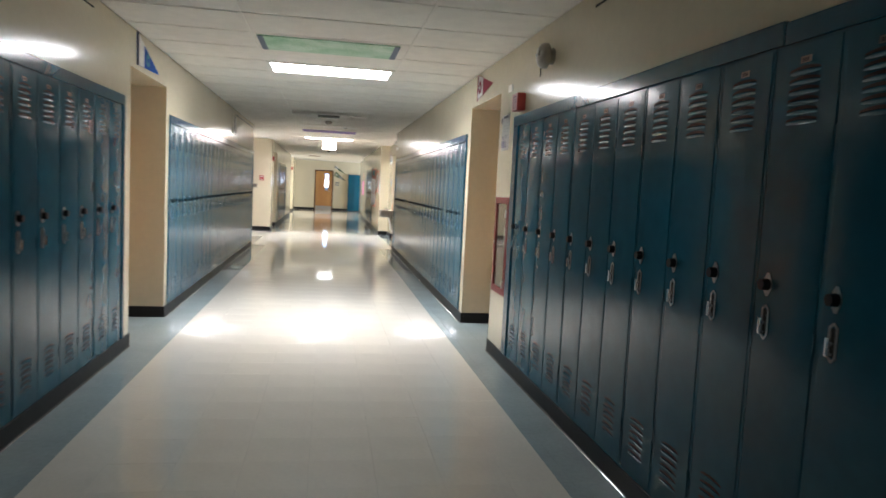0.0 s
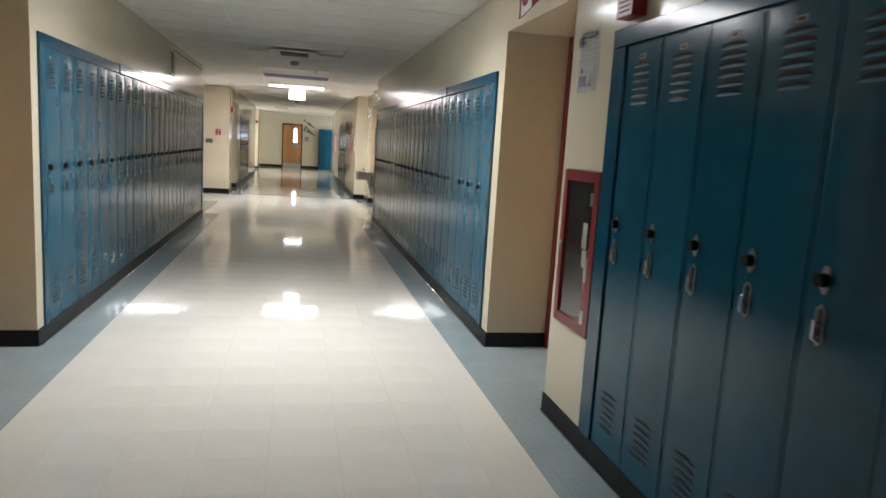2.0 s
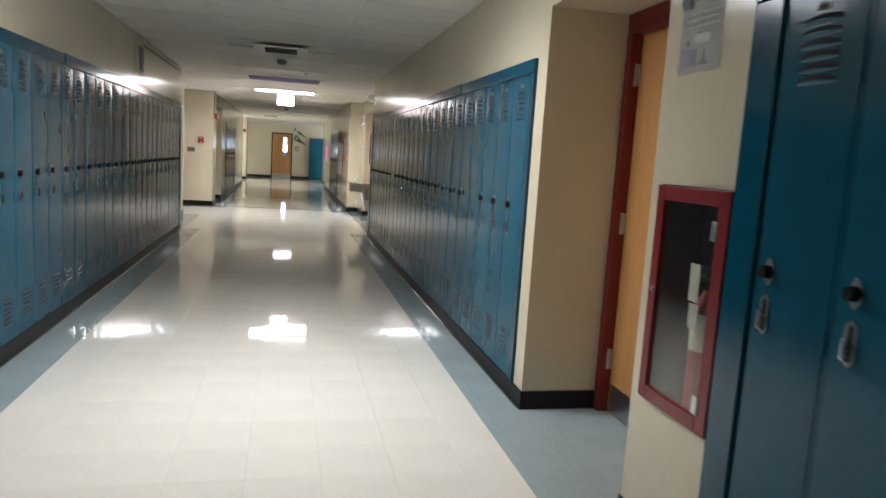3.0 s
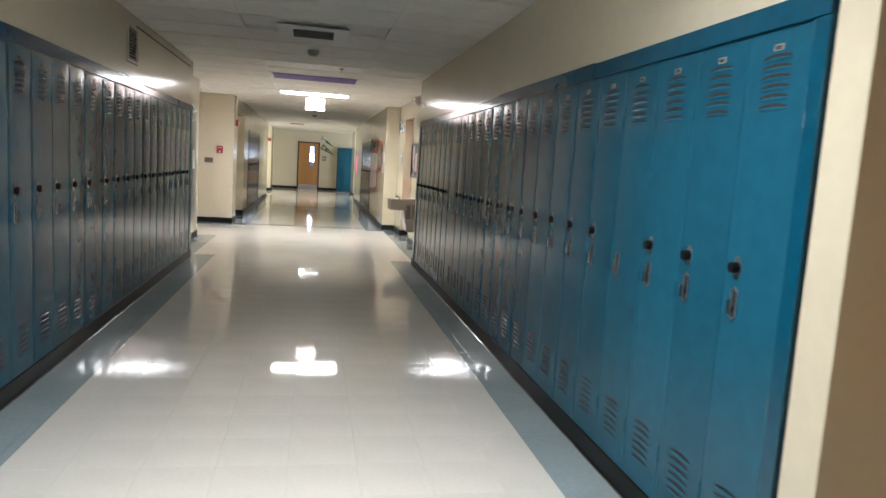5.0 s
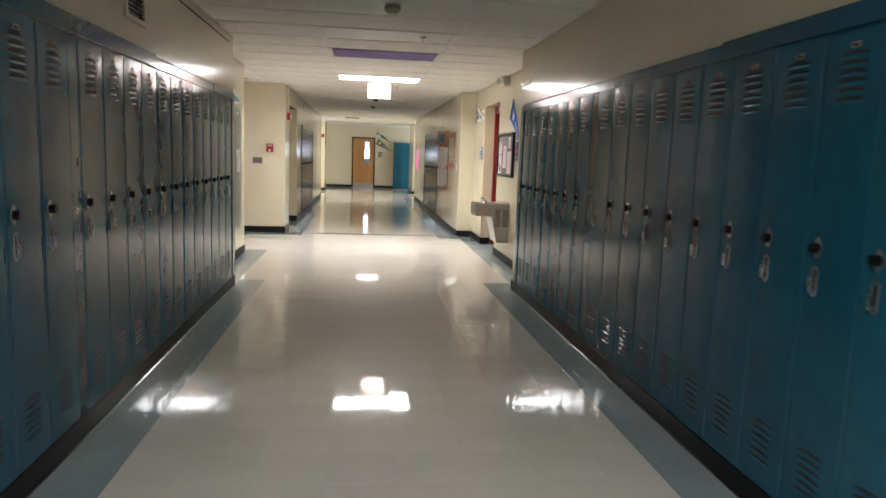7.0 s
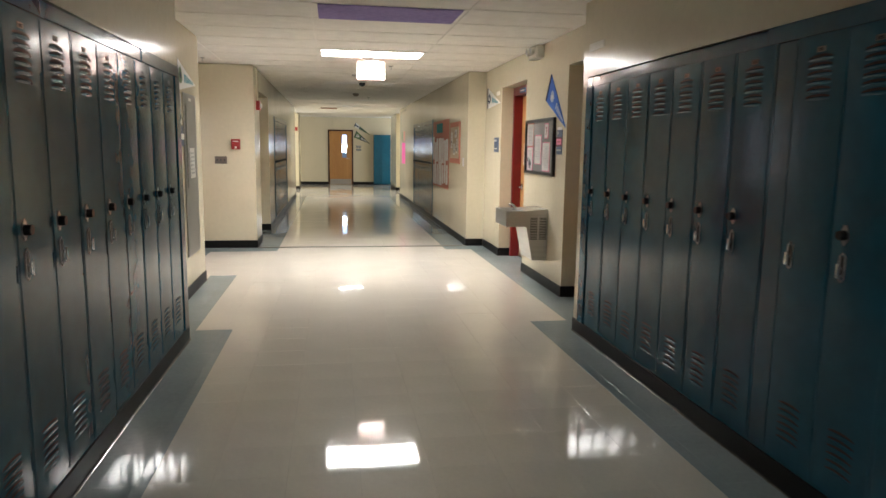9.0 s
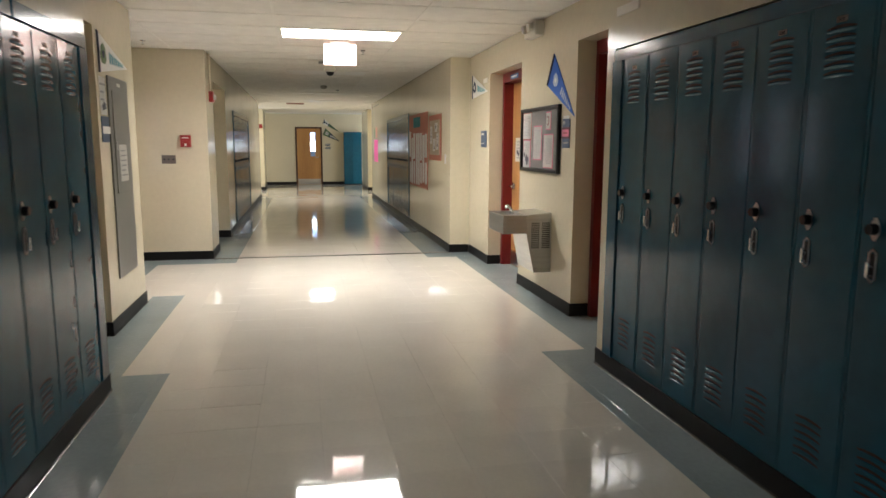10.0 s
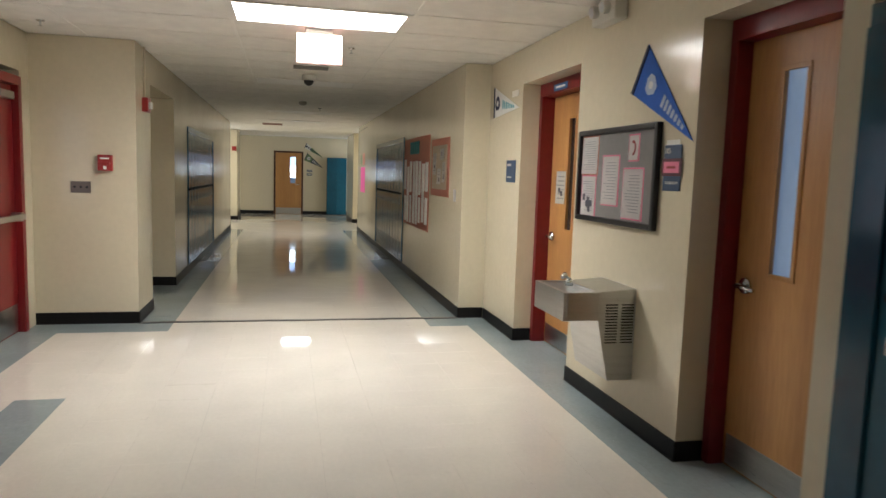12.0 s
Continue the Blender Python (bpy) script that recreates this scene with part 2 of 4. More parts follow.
# ceiling: lay-in tiles, two by four feet, between narrow tees; one mesh
def ceiling():
    bm = bmesh.new()
    box(bm, -4.2, 4.2, Y0, YEND + 0.2, H + 0.03, H + 0.15)
    xs = [-4.28 + 1.22 * i for i in range(8)]
    ys = [6.90 + 0.61 * i for i in range(-26, 10)] + [17.37 + 0.61 * i for i in range(-7, 31)]
    ys = sorted(y for y in ys if Y0 < y < YEND + 0.3)
    holes = [(-4.385, 0), (7.20, 0), (17.67, 0), (14.01, 0), (21.3, 0), (25.5, 0), (11.72, 0), (28.05, 0)]
    rnd = random.Random(4)
    for a, b in zip(ys, ys[1:]):
        for u, v in zip(xs, xs[1:]):
            cx, cy = (u + v) / 2, (a + b) / 2
            if any(abs(cy - hy) < 0.28 and abs(cx - hx) < 0.5 for hy, hx in holes):
                continue
            d = 0.012 + rnd.uniform(-0.0015, 0.0015)
            box(bm, u + 0.008, v - 0.008, a + 0.006, b - 0.006, H + 0.004 + d * 0.2, H + 0.03)
    n = len(bm.faces)
    for y in ys:
        box(bm, -4.2, 4.2, y - 0.006, y + 0.006, H + 0.002, H + 0.03)
    for x in xs:
        box(bm, x - 0.009, x + 0.009, Y0, YEND, H + 0.001, H + 0.03)
    bm.faces.ensure_lookup_table()
    for f in bm.faces[n:]:
        f.material_index = 1
    me = mesh_of("ceiling", bm, CEIL)
    me.materials.append(GRID)
    return tagged(new("ceiling", me), label="white suspended ceiling with lay-in tiles and tees", category="ceiling", kind="structure")


ceiling()


# black rubber base along every wall and under the lockers
def baseboard(rows):
    for x0, x1, y0, y1 in rows:
        bm = boxes((x0, x1, y0, y1, 0, 0.102), bevel=0.004)
        box(bm, x0 - 0.005, x1 + 0.005, y0 - 0.003, y1 + 0.003, 0, 0.007, bevel=0.003)
        structure("baseboard", bm, RUBBER, "black rubber base along the wall", "baseboard")


B = 0.008
baseboard([
    (XR - B, XR + 0.02, Y0, 5.79 + B), (XR - B, XR + 0.02, 6.95 - B, 14.50 + B), (XL - 0.02, XL + B, Y0, 5.81 + B), (XL - 0.02, XL + B, 6.98 - B, 14.55 + B),
    (XR + 0.02, XR + 0.43, 6.95 - B, 6.97), (XR + 0.02, XR + 0.43, 5.77, 5.79 + B), (XL - 0.43, XL - 0.02, 6.98 - B, 7.0), (XL - 0.43, XL - 0.02, 5.79, 5.81 + B),
    (XRC - B, XRC + 0.02, 15.66 - B, 17.03 + B), (XRC - B, XRC + 0.02, 18.17 - B, YX1 - B), (XRC + 0.02, XRC + 0.148, 15.66 - B, 15.68), (XRC + 0.02, XRC + 0.148, 18.17 - B, 18.19), (XRC + 0.02, XRC + 0.148, 17.01, 17.03 + B),
    (XR + 0.02, XRC + 0.148, 14.48, 14.50 + B),
    (XR3 - B, XRC - B, YX1 - B, YX1 + 0.02), (XR3 - B, XR3 + 0.02, YX1 + 0.02, 29.05 + B),
    (XLC - 0.02, XLC + B, 15.72 - B, 16.80 + B), (XLC - 0.4, XLC - 0.02, 15.72 - B, 15.74), (-2.30, XLC - 0.02, 16.84, 16.80 + B),
    (-2.31, XL3 + B, YX1 - B, YX1 + 0.02), (XL3 - 0.02, XL3 + B, YX1 + 0.02, 19.75 + B), (-1.85, XL3 - 0.02, 21.15 - B, 21.17), (-1.87, -1.85 + B, 19.75, 21.15 - B), (XL3 - 0.02, XL3 + B, 21.15 - B, 29.15 + B),
    (-3.9, -0.64, YEND - B, YEND + 0.02), (0.27, 3.9, YEND - B, YEND + 0.02),
    (-1.77, -1.53, 32.2 - B, 32.2), (-1.55, -1.55 + B, 32.2, 33.5), (1.53 - B, 1.53, 31.6, 33.6), (1.53 - B, 1.75, 31.6 - B, 31.6),
])

# floor-finish build-up along the foot of the lockers, a bead added to catch the highlight line
WAX = mat("floor_finish_bead", (0.20, 0.19, 0.17), 0.2, vary=0.3, scale=9, spec=0.6, coat=0.5)
for s, x, y0, y1 in ((-1, XR - B - 0.005, 1.0, 5.78), (-1, XR - B - 0.005, 6.97, 14.49), (1, XL + B + 0.005, 1.0, 5.80), (1, XL + B + 0.005, 7.0, 14.54)):
    structure("trim", prism(bmesh.new(), [(x + s * 0.008, -0.001), (x + s * 0.003, 0.001), (x, 0.003), (x - s * 0.002, 0.003), (x - s * 0.002, -0.001)], "y", y0, y1), WAX, "glossy floor-finish bead that catches a highlight at the locker base", "trim")

# expansion joint across the floor at the crossing
structure("floor_threshold", boxes((XL3, XR3 + 0.02, YX1 - 0.02, YX1 + 0.035, -0.004, 0.005), bevel=0.002), mat("dark_threshold", (0.10, 0.095, 0.085), 0.4, metal=0.6), "dull metal joint cover across the floor", "threshold")
# thin dark reveals high on the walls
for x0, x1, y0, y1, z in ((XL - 0.01, XL + 0.004, 11.76, 14.35, 2.352), (XL - 0.01, XL + 0.004, 3.0, 4.97, 2.36), (XR - 0.004, XR + 0.01, 1.2, 3.82, 2.345), (XR3 - 0.004, XR3 + 0.01, 27.2, 29.0, 2.33)):
    structure("trim", boxes((x0, x1, y0, y1, z - 0.005, z + 0.005)), DARK, "thin dark reveal strip high on the wall", "trim")

# ---- lockers ----
ZB, ZT = 0.105, 1.832


def louvre_mesh(deep):
    """A pressed louvre, 13 cm wide: an arched slot, its shade put in as near-black faces, over a rounded lip that
    stands out from the sheet.
    """
    bm = bmesh.new()
    n, rows = 10, []
    for i in range(n + 1):
        u = -1 + 2 * i / n
        d = deep * (1 - abs(u) ** 3)
        top = 0.0125 - 0.009 * u * u
        rows.append([bm.verts.new((0.066 * u, y, z)) for y, z in ((-0.0007, top), (-0.0009, 0.0018 - 0.004 * u * u), (-0.55 * d - 0.0009, 0.0014 - 0.004 * u * u), (-d - 0.0009, -0.0025 - 0.003 * u * u), (-0.6 * d - 0.0004, -0.0075 - 0.001 * u * u), (0, -0.0125 + 0.002 * u * u))])
    for a, b in zip(rows, rows[1:]):
        for k in range(5):
            f = bm.faces.new((a[k], b[k], b[k + 1], a[k + 1]))
            f.smooth = k > 1
            f.material_index = int(k == 0)
    bmesh.ops.recalc_face_normals(bm, faces=bm.faces[:])
    me = mesh_of("louvre", bm, LOCKER)
    me.materials.append(DARK)
    return me


def door_mesh(w):
    """Folded sheet-steel door with rounded edges, a little proud of its frame, its face bowed out slightly."""
    a, b, n = 0.0145, w - 0.0145, 12
    face = [(a + (b - a) * k / n, -0.009 - 0.0014 * (1 - (2 * k / n - 1) ** 2)) for k in range(n + 1)]
    edge = [(0.0105, -0.002), (0.0105, -0.0066), (0.0122, -0.0083)]
    return prism(bmesh.new(), edge + face + [(w - x, y) for x, y in reversed(edge)], "z", ZB + 0.016, ZT - 0.016)


def frame_mesh(w):
    """The steel front frame round a door, with its box behind."""
    bm = boxes((0.0004, w - 0.0004, -0.003, 0.30, ZB, ZT))
    for r in ((0.0001, 0.0106, ZB, ZT), (w - 0.0106, w - 0.0001, ZB, ZT), (0.0106, w - 0.0106, ZT - 0.0161, ZT), (0.0106, w - 0.0106, ZB, ZB + 0.0161)):
        box(bm, r[0], r[1], -0.0066, -0.003, r[2], r[3])
    return bm


def locker(lock, w):
    t = thing("locker", "blue enamelled steel locker with louvres, closed", "locker", group="corridor lockers")
    part("body", frame_mesh(w), LOCKER, t)
    d = part("door", door_mesh(w), LOCKER, t)
    for z0, dz, deep in ((1.592, 0.0295, 0.0070), (0.215, 0.0295, 0.0022)):
        lou = louvre_mesh(deep)
        for i in range(6):
            ob = new("louvre", lou)
            ob.parent = d
            ob.matrix_basis = pose(w / 2 - 0.004, -0.0103, z0 + dz * i)
    part("number_plate", boxes((w / 2 - 0.027, w / 2 + 0.019, -0.0115, -0.008, 1.760, 1.780), bevel=0.001), NUMBER, d, "small worn metal number plate")
    part("number", boxes((w / 2 - 0.018, w / 2 - 0.011, -0.0121, -0.0113, 1.763, 1.775), (w / 2 - 0.008, w / 2 - 0.001, -0.0121, -0.0113, 1.763, 1.775), (w / 2 + 0.002, w / 2 + 0.009, -0.0121, -0.0113, 1.763, 1.775)), DARK, d, "dark worn digits")
    for z in (1.60, 0.95, 0.30):
        part("hinge", boxes((w - 0.0135, w - 0.0085, -0.0115, 0.0, z - 0.03, z + 0.03), bevel=0.002), LOCKER, d)
    if lock:
        bm = prism(bmesh.new(), [(0.057, 1.053), (0.067, 1.053), (0.079, 1.074), (0.083, 1.09), (0.079, 1.106), (0.067, 1.127), (0.057, 1.127), (0.045, 1.106), (0.041, 1.09), (0.045, 1.074)], "y", -0.0125, -0.008)
        part("dial_plate", bm, PLATE, d, "worn metal lock plate")
        bm = tube(bmesh.new(), (0.062, -0.012, 1.09), (0.062, -0.036, 1.09), 0.019, 0.017, 18)
        part("dial", bm, DIAL, d, "black combination dial")
    part("latch_cup", boxes((0.052, 0.076, -0.0108, -0.008, 0.930, 1.014)), LOCKER, d)
    # flat black plate on the door: the cup's shade as colour
    part("recess", boxes((0.0545, 0.0735, -0.0116, -0.009, 0.932, 1.012)), DARK, d)
    bm = bmesh.new()
    outer = [(0.064, 0.916), (0.080, 0.930), (0.080, 1.014), (0.064, 1.028), (0.048, 1.014), (0.048, 0.930)]
    inner = [(0.064, 0.923), (0.0745, 0.932), (0.0745, 1.012), (0.064, 1.021), (0.0535, 1.012), (0.0535, 0.932)]
    for i in range(6):
        j = (i + 1) % 6
        prism(bm, [outer[i], outer[j], inner[j], inner[i]], "y", -0.0135, -0.008)
    part("handle_rim", bm, PLATE, d, "worn metal rim of the latch")
    bm = boxes((0.058, 0.069, -0.026, -0.011, 0.936, 0.946), (0.058, 0.069, -0.026, -0.011, 0.966, 0.976), (0.057, 0.070, -0.031, -0.024, 0.934, 0.986), bevel=0.003)
    part("handle", bm, CHROME, d, "chrome lift handle")
    return t


LK = {}


def place_locker(m, lock, w):
    """The first of a kind is built, the rest are copies of it."""
    if (lock, w) not in LK:
        LK[lock, w] = locker(lock, w)
        LK[lock, w].matrix_basis = m
        return LK[lock, w]
    return copy_thing(LK[lock, w], m)


wob = random.Random(9)


def bank_right(x, y0, n, w, bare=()):
    """n lockers on a wall that faces -x, from y0 away from the start."""
    for i in range(n):
        place_locker(pose(x + wob.uniform(-0.001, 0.001), y0 + w * (i + 1), 0, 0, wob.uniform(-0.03, 0.03), -90 + wob.uniform(-0.4, 0.4)), i not in bare, w)


def bank_left(x, y0, n, w, bare=()):
    for i in range(n):
        place_locker(pose(x + wob.uniform(-0.001, 0.001), y0 + w * i, 0, 0, wob.uniform(-0.03, 0.03), 90 + wob.uniform(-0.4, 0.4)), i not in bare, w)


bank_right(XR + 0.004, 5.185 - 26 * 0.2943, 26, 0.2943)
bank_right(XR + 0.004, 7.163, 17, 0.2904, bare=(3, 16))
bank_right(XR + 0.004, 12.222, 7, 0.2935)
bank_left(XL - 0.004, 5.592 - 27 * 0.297, 27, 0.297)
bank_left(XL - 0.004, 7.1605, 12, 0.2945)
bank_left(XL - 0.004, 10.792, 7, 0.2975)
bank_left(XL - 0.004, 12.880, 5, 0.3035)
bank_right(XR3 + 0.004, 22.560, 10, 0.2925)
bank_left(XL3 - 0.004, 22.260, 10, 0.3025)


def trim(side, x, y0, y1, z0, z1, proud):
    """Enamelled filler strip on the lockers' outline. side: -1 on a wall that faces -x."""
    lo, hi = (x - proud, x + 0.05) if side < 0 else (x - 0.05, x + proud)
    return structure("trim", boxes((lo, hi, y0, y1, z0, z1), bevel=0.0035), LOCKER_TRIM, "blue enamelled steel filler strip round lockers", "trim")


def surround(side, x, fascia, ends, fills):
    """fascia: where each length of the top strip begins and ends, its top and how far it stands out."""
    for y0, y1, top, proud in fascia:
        trim(side, x, y0 + 0.001, y1 - 0.001, ZT - 0.006, top, proud)
    for e in ends:
        trim(side, x, e[0], e[1], 0.103, ZT - 0.007, 0.014)
    for f in fills:
        trim(side, x, f[0], f[1], 0.103, ZT - 0.007, 0.003)


surround(-1, XR, ((YL, 2.2, 1.896, 0.012), (2.2, 5.303, 1.902, 0.016)), ((5.186, 5.303),), ())
surround(-1, XR, ((7.100, 8.70, 1.900, 0.016), (8.70, 10.48, 1.904, 0.020), (10.48, 12.29, 1.896, 0.013), (12.29, 14.395, 1.890, 0.006)), ((7.100, 7.162), (14.278, 14.395)), ((12.101, 12.221),))
surround(1, XL, ((YL, 3.3, 1.902, 0.016), (3.3, 5.640, 1.898, 0.012)), ((5.593, 5.640),), ())
surround(1, XL, ((7.088, 9.0, 1.902, 0.014), (9.0, 11.94, 1.908, 0.018), (11.94, 13.60, 1.890, 0.010), (13.60, 14.500, 1.896, 0.014)), ((7.088, 7.159), (14.399, 14.522)), ((10.696, 10.791),))
trim(1, XL, 14.506, 14.53, ZT - 0.006, 1.896, 0.01)
surround(-1, XR3, ((22.48, 25.58, 1.90, 0.014),), ((22.48, 22.559), (25.487, 25.58)), ())
surround(1, XL3, ((22.20, 25.36, 1.90, 0.014),), ((22.20, 22.259), (25.287, 25.36)), ())

# ---- doors ----
# opaque pane; the daylight of the room behind is put in as colour and glow
GLASS = mat("daylight_glow_pane", (0.30, 0.40, 0.55), 0.08, vary=0.03, emit=0.22, emit_colour=(0.45, 0.66, 1.0))
GLASS_DARK = mat("dark_room_glass", (0.05, 0.035, 0.03), 0.08, vary=0.05)


def door_set(name, side, x, y0, y1, label, handle_far, window=None, kick=True, z1=HA, deep=0.06, glass=None):
    """Red steel frame and oak door in an alcove between y0 and y1, the door facing the corridor. side -1: it faces -x."""
    s = side
    t = tagged(new(name), label=label, category="door", kind="structure")
    t.location = (x, (y0 + y1) / 2, 0)
    fw = 0.055

    def bx(a, b, ya, yb, za, zb, bevel=0.0):
        lo, hi = sorted((x - s * a, x - s * b))
        return boxes((lo, hi, ya, yb, za, zb), bevel=bevel)
    # a, b: how far behind the frame's face
    fixed("jamb", bx(0, deep + 0.06, y0, y0 + fw, 0, z1 - 0.10, 0.003), RED, t, "dark red steel jamb")
    fixed("jamb", bx(0, deep + 0.06, y1 - fw, y1, 0, z1 - 0.10, 0.003), RED, t, "dark red steel jamb")
    fixed("head", bx(0, deep + 0.06, y0, y1, z1 - 0.10, z1, 0.003), RED, t, "dark red steel head")
    a, b = y0 + fw + 0.003, y1 - fw - 0.003
    top = z1 - 0.104
    leaf = bmesh.new()
    d0, d1 = deep, deep + 0.045
    lo, hi = sorted((x - s * d0, x - s * d1))
    if window:
        wy0, wy1, wz0, wz1 = window
        for r in ((a, wy0, 0.008, top), (wy1, b, 0.008, top), (wy0, wy1, 0.008, wz0), (wy0, wy1, wz1, top)):
            box(leaf, lo, hi, *r)
    else:
        box(leaf, lo, hi, a, b, 0.008, top, bevel=0.002)
    lf = fixed("leaf", leaf, OAK, t, "varnished oak veneer door leaf")
    if window:
        g = 0.018
        fr = bmesh.new()
        for r in ((wy0 - g, wy0 + 0.004, wz0 - g, wz1 + g), (wy1 - 0.004, wy1 + g, wz0 - g, wz1 + g), (wy0, wy1, wz0 - g, wz0 + 0.004), (wy0, wy1, wz1 - 0.004, wz1 + g)):
            l2, h2 = sorted((x - s * (d0 - 0.006), x - s * (d0 + 0.012)))
            box(fr, l2, h2, *r, bevel=0.002)
        fixed("window_frame", fr, OAK, lf)
        l2, h2 = sorted((x - s * (d0 + 0.018), x - s * (d0 + 0.024)))
        fixed("pane", boxes((l2, h2, wy0 - 0.01, wy1 + 0.01, wz0 - 0.01, wz1 + 0.01)), glass or GLASS, lf, "narrow window pane")
    hy = (b - 0.075) if handle_far else (a + 0.075)
    far = -1 if handle_far else 1
    bm = tube(bmesh.new(), (x - s * d0, hy, 0.905), (x - s * (d0 - 0.014), hy, 0.905), 0.040, 0.036, 24)
    tube(bm, (x - s * d0, hy, 0.905), (x - s * (d0 - 0.055), hy, 0.905), 0.012, n=14)
    tube(bm, (x - s * (d0 - 0.05), hy - far * 0.012, 0.905), (x - s * (d0 - 0.05), hy + far * 0.115, 0.90), 0.011, 0.009, 14)
    tube(bm, (x - s * d0, hy, 0.905), (x - s * (d0 - 0.018), hy, 0.905), 0.024, 0.022, 20)
    fixed("lever_handle", bm, CHROME, lf, "chrome lever handle", True)
    if kick:
        fixed("kick_plate", bx(d0 - 0.003, d0 + 0.002, a + 0.02, b - 0.02, 0.015, 0.165), STEEL, lf, "brushed steel kick plate")
    hg = (a - 0.004) if handle_far else (b + 0.004)
    for z in (0.30, 1.05, 1.83):
        bm = bx(d0 - 0.022, d0 - 0.002, hg - 0.014, hg + 0.014, z - 0.055, z + 0.055, 0.003)
        tube(bm, (x - s * (d0 - 0.022), hg, z - 0.058), (x - s * (d0 - 0.022), hg, z + 0.058), 0.008, n=12)
        fixed("hinge", bm, STEEL, lf, "steel butt hinge")
    return t


door_set("door_1", -1, XR + 0.43, 5.79, 6.95, "closed oak door in a dark red steel frame, set in an alcove", False)
door_set("door_2", 1, XL - 0.43, 5.81, 6.98, "closed oak door in a dark red steel frame, set in an alcove", True)
door_set("door_3", -1, XRC + 0.15, 14.50, 15.66, "closed oak door with a narrow window in a red frame", True, window=(15.235, 15.375, 0.98, 1.88), deep=0.08)
door_set("door_4", -1, XRC + 0.15, 17.03, 18.17, "closed oak door with a narrow window in a red frame", True, window=(17.66, 17.78, 0.98, 1.85), deep=0.11, glass=GLASS_DARK)
door_set("door_5", 1, XLC - 0.40, 14.55, 15.72, "closed oak door in a dark red steel frame, set in an alcove", True)
for xa, xb, ya, yb in ((XR + 0.595, XR + 0.62, 5.79, 6.95), (XRC + 0.34, XRC + 0.5, 14.5, 15.66), (XRC + 0.34, XRC + 0.5, 17.03, 18.17), (XL - 0.62, XL - 0.595, 5.81, 6.98), (XLC - 0.62, XLC - 0.57, 14.55, 15.72)):
    structure("wall_behind_door", boxes((xa, xb, ya, yb, 0, HA)), mat("room_behind", (0.42, 0.55, 0.75), 0.6), "pale blue room behind the door", "wall")

# end door
BROWN_FRAME = mat("dark_brown_frame_paint", (0.07, 0.025, 0.015), 0.4)
t = tagged(new("door_6"), label="closed oak door with a narrow bright window and kick plate", category="door", kind="structure")
t.location = (-0.18, YEND, 0)
for n_, r in (("jamb", (-0.64, -0.585, 0, 1.93)), ("jamb", (0.215, 0.27, 0, 1.93)), ("head", (-0.64, 0.27, 1.93, 1.985))):
    fixed(n_, boxes((r[0], r[1], YEND - 0.02, YEND + 0.01, r[2], r[3]), bevel=0.003), BROWN_FRAME, t, "dark brown steel frame")
leaf = bmesh.new()
for r in ((-0.583, -0.13, 0.008, 1.927), (0.03, 0.213, 0.008, 1.927), (-0.13, 0.03, 0.008, 0.98), (-0.13, 0.03, 1.80, 1.927)):
    box(leaf, r[0], r[1], YEND - 0.012, YEND - 0.001, r[2], r[3])
lf = fixed("leaf", leaf, OAK, t, "varnished oak veneer door leaf")
for a, b, col, e in ((0.98, 1.16, (0.25, 0.35, 0.55), 0.12), (1.16, 1.50, (0.80, 0.92, 1.0), 9.0), (1.50, 1.80, (0.45, 0.62, 1.0), 2.6)):
    fixed("pane", boxes((-0.13, 0.03, YEND - 0.006, YEND - 0.002, a, b)), mat("daylit_view", col, 0.1, emit=e, emit_colour=col), lf, "daylight behind the door's pane")
fixed("kick_plate", boxes((-0.57, 0.20, YEND - 0.015, YEND - 0.0115, 0.012, 0.20)), STEEL, lf, "brushed steel kick plate")
bm = tube(bmesh.new(), (0.135, YEND - 0.012, 0.95), (0.135, YEND - 0.06, 0.95), 0.03, 0.015)
tube(bm, (0.14, YEND - 0.055, 0.95), (0.02, YEND - 0.055, 0.945), 0.011)
fixed("lever_handle", bm, CHROME, lf, "chrome lever handle")

# exit doors, red, in the left recess of the crossing
t = tagged(new("door_7"), label="closed dark red steel exit doors with push bars and glass", category="door", kind="structure")
t.location = (-2.31, 17.93, 0)
for y0, y1 in ((16.95, 17.02), (18.83, 18.90)):
    fixed("jamb", boxes((-2.42, -2.295, y0, y1, 0, 1.98), bevel=0.003), RED, t)
fixed("head", boxes((-2.42, -2.295, 16.95, 18.90, 1.98, 2.05), bevel=0.003), RED, t)
for y0, y1 in ((17.025, 17.918), (17.932, 18.825)):
    leaf = bmesh.new()
    box(leaf, -2.39, -2.345, y0, y1, 0.008, 1.975, bevel=0.003)
    lf = fixed("leaf", leaf, RED, t, "dark red steel door leaf")
    bm = boxes((-2.345, -2.27, y0 + 0.04, y0 + 0.10, 0.91, 0.98), (-2.345, -2.27, y1 - 0.10, y1 - 0.04, 0.91, 0.98), (-2.285, -2.25, y0 + 0.04, y1 - 0.04, 0.925, 0.97), bevel=0.006)
    fixed("push_bar", bm, STEEL, lf, "brushed steel push bar")
    fixed("kick_plate", boxes((-2.346, -2.342, y0 + 0.03, y1 - 0.03, 0.02, 0.24)), STEEL, lf)
    fixed("closer", boxes((-2.345, -2.30, y1 - 0.32, y1 - 0.06, 1.86, 1.92), bevel=0.006), STEEL, lf, "door closer")

# blue panel beside the end door
t = thing("locker", "tall blue steel locker beside the end door", "locker", pose(1.26, YEND, 0))
fixed("body", boxes((1.0, 1.62, YEND - 0.25, YEND - 0.012, 0.02, 1.82), bevel=0.004), LOCKER, t)
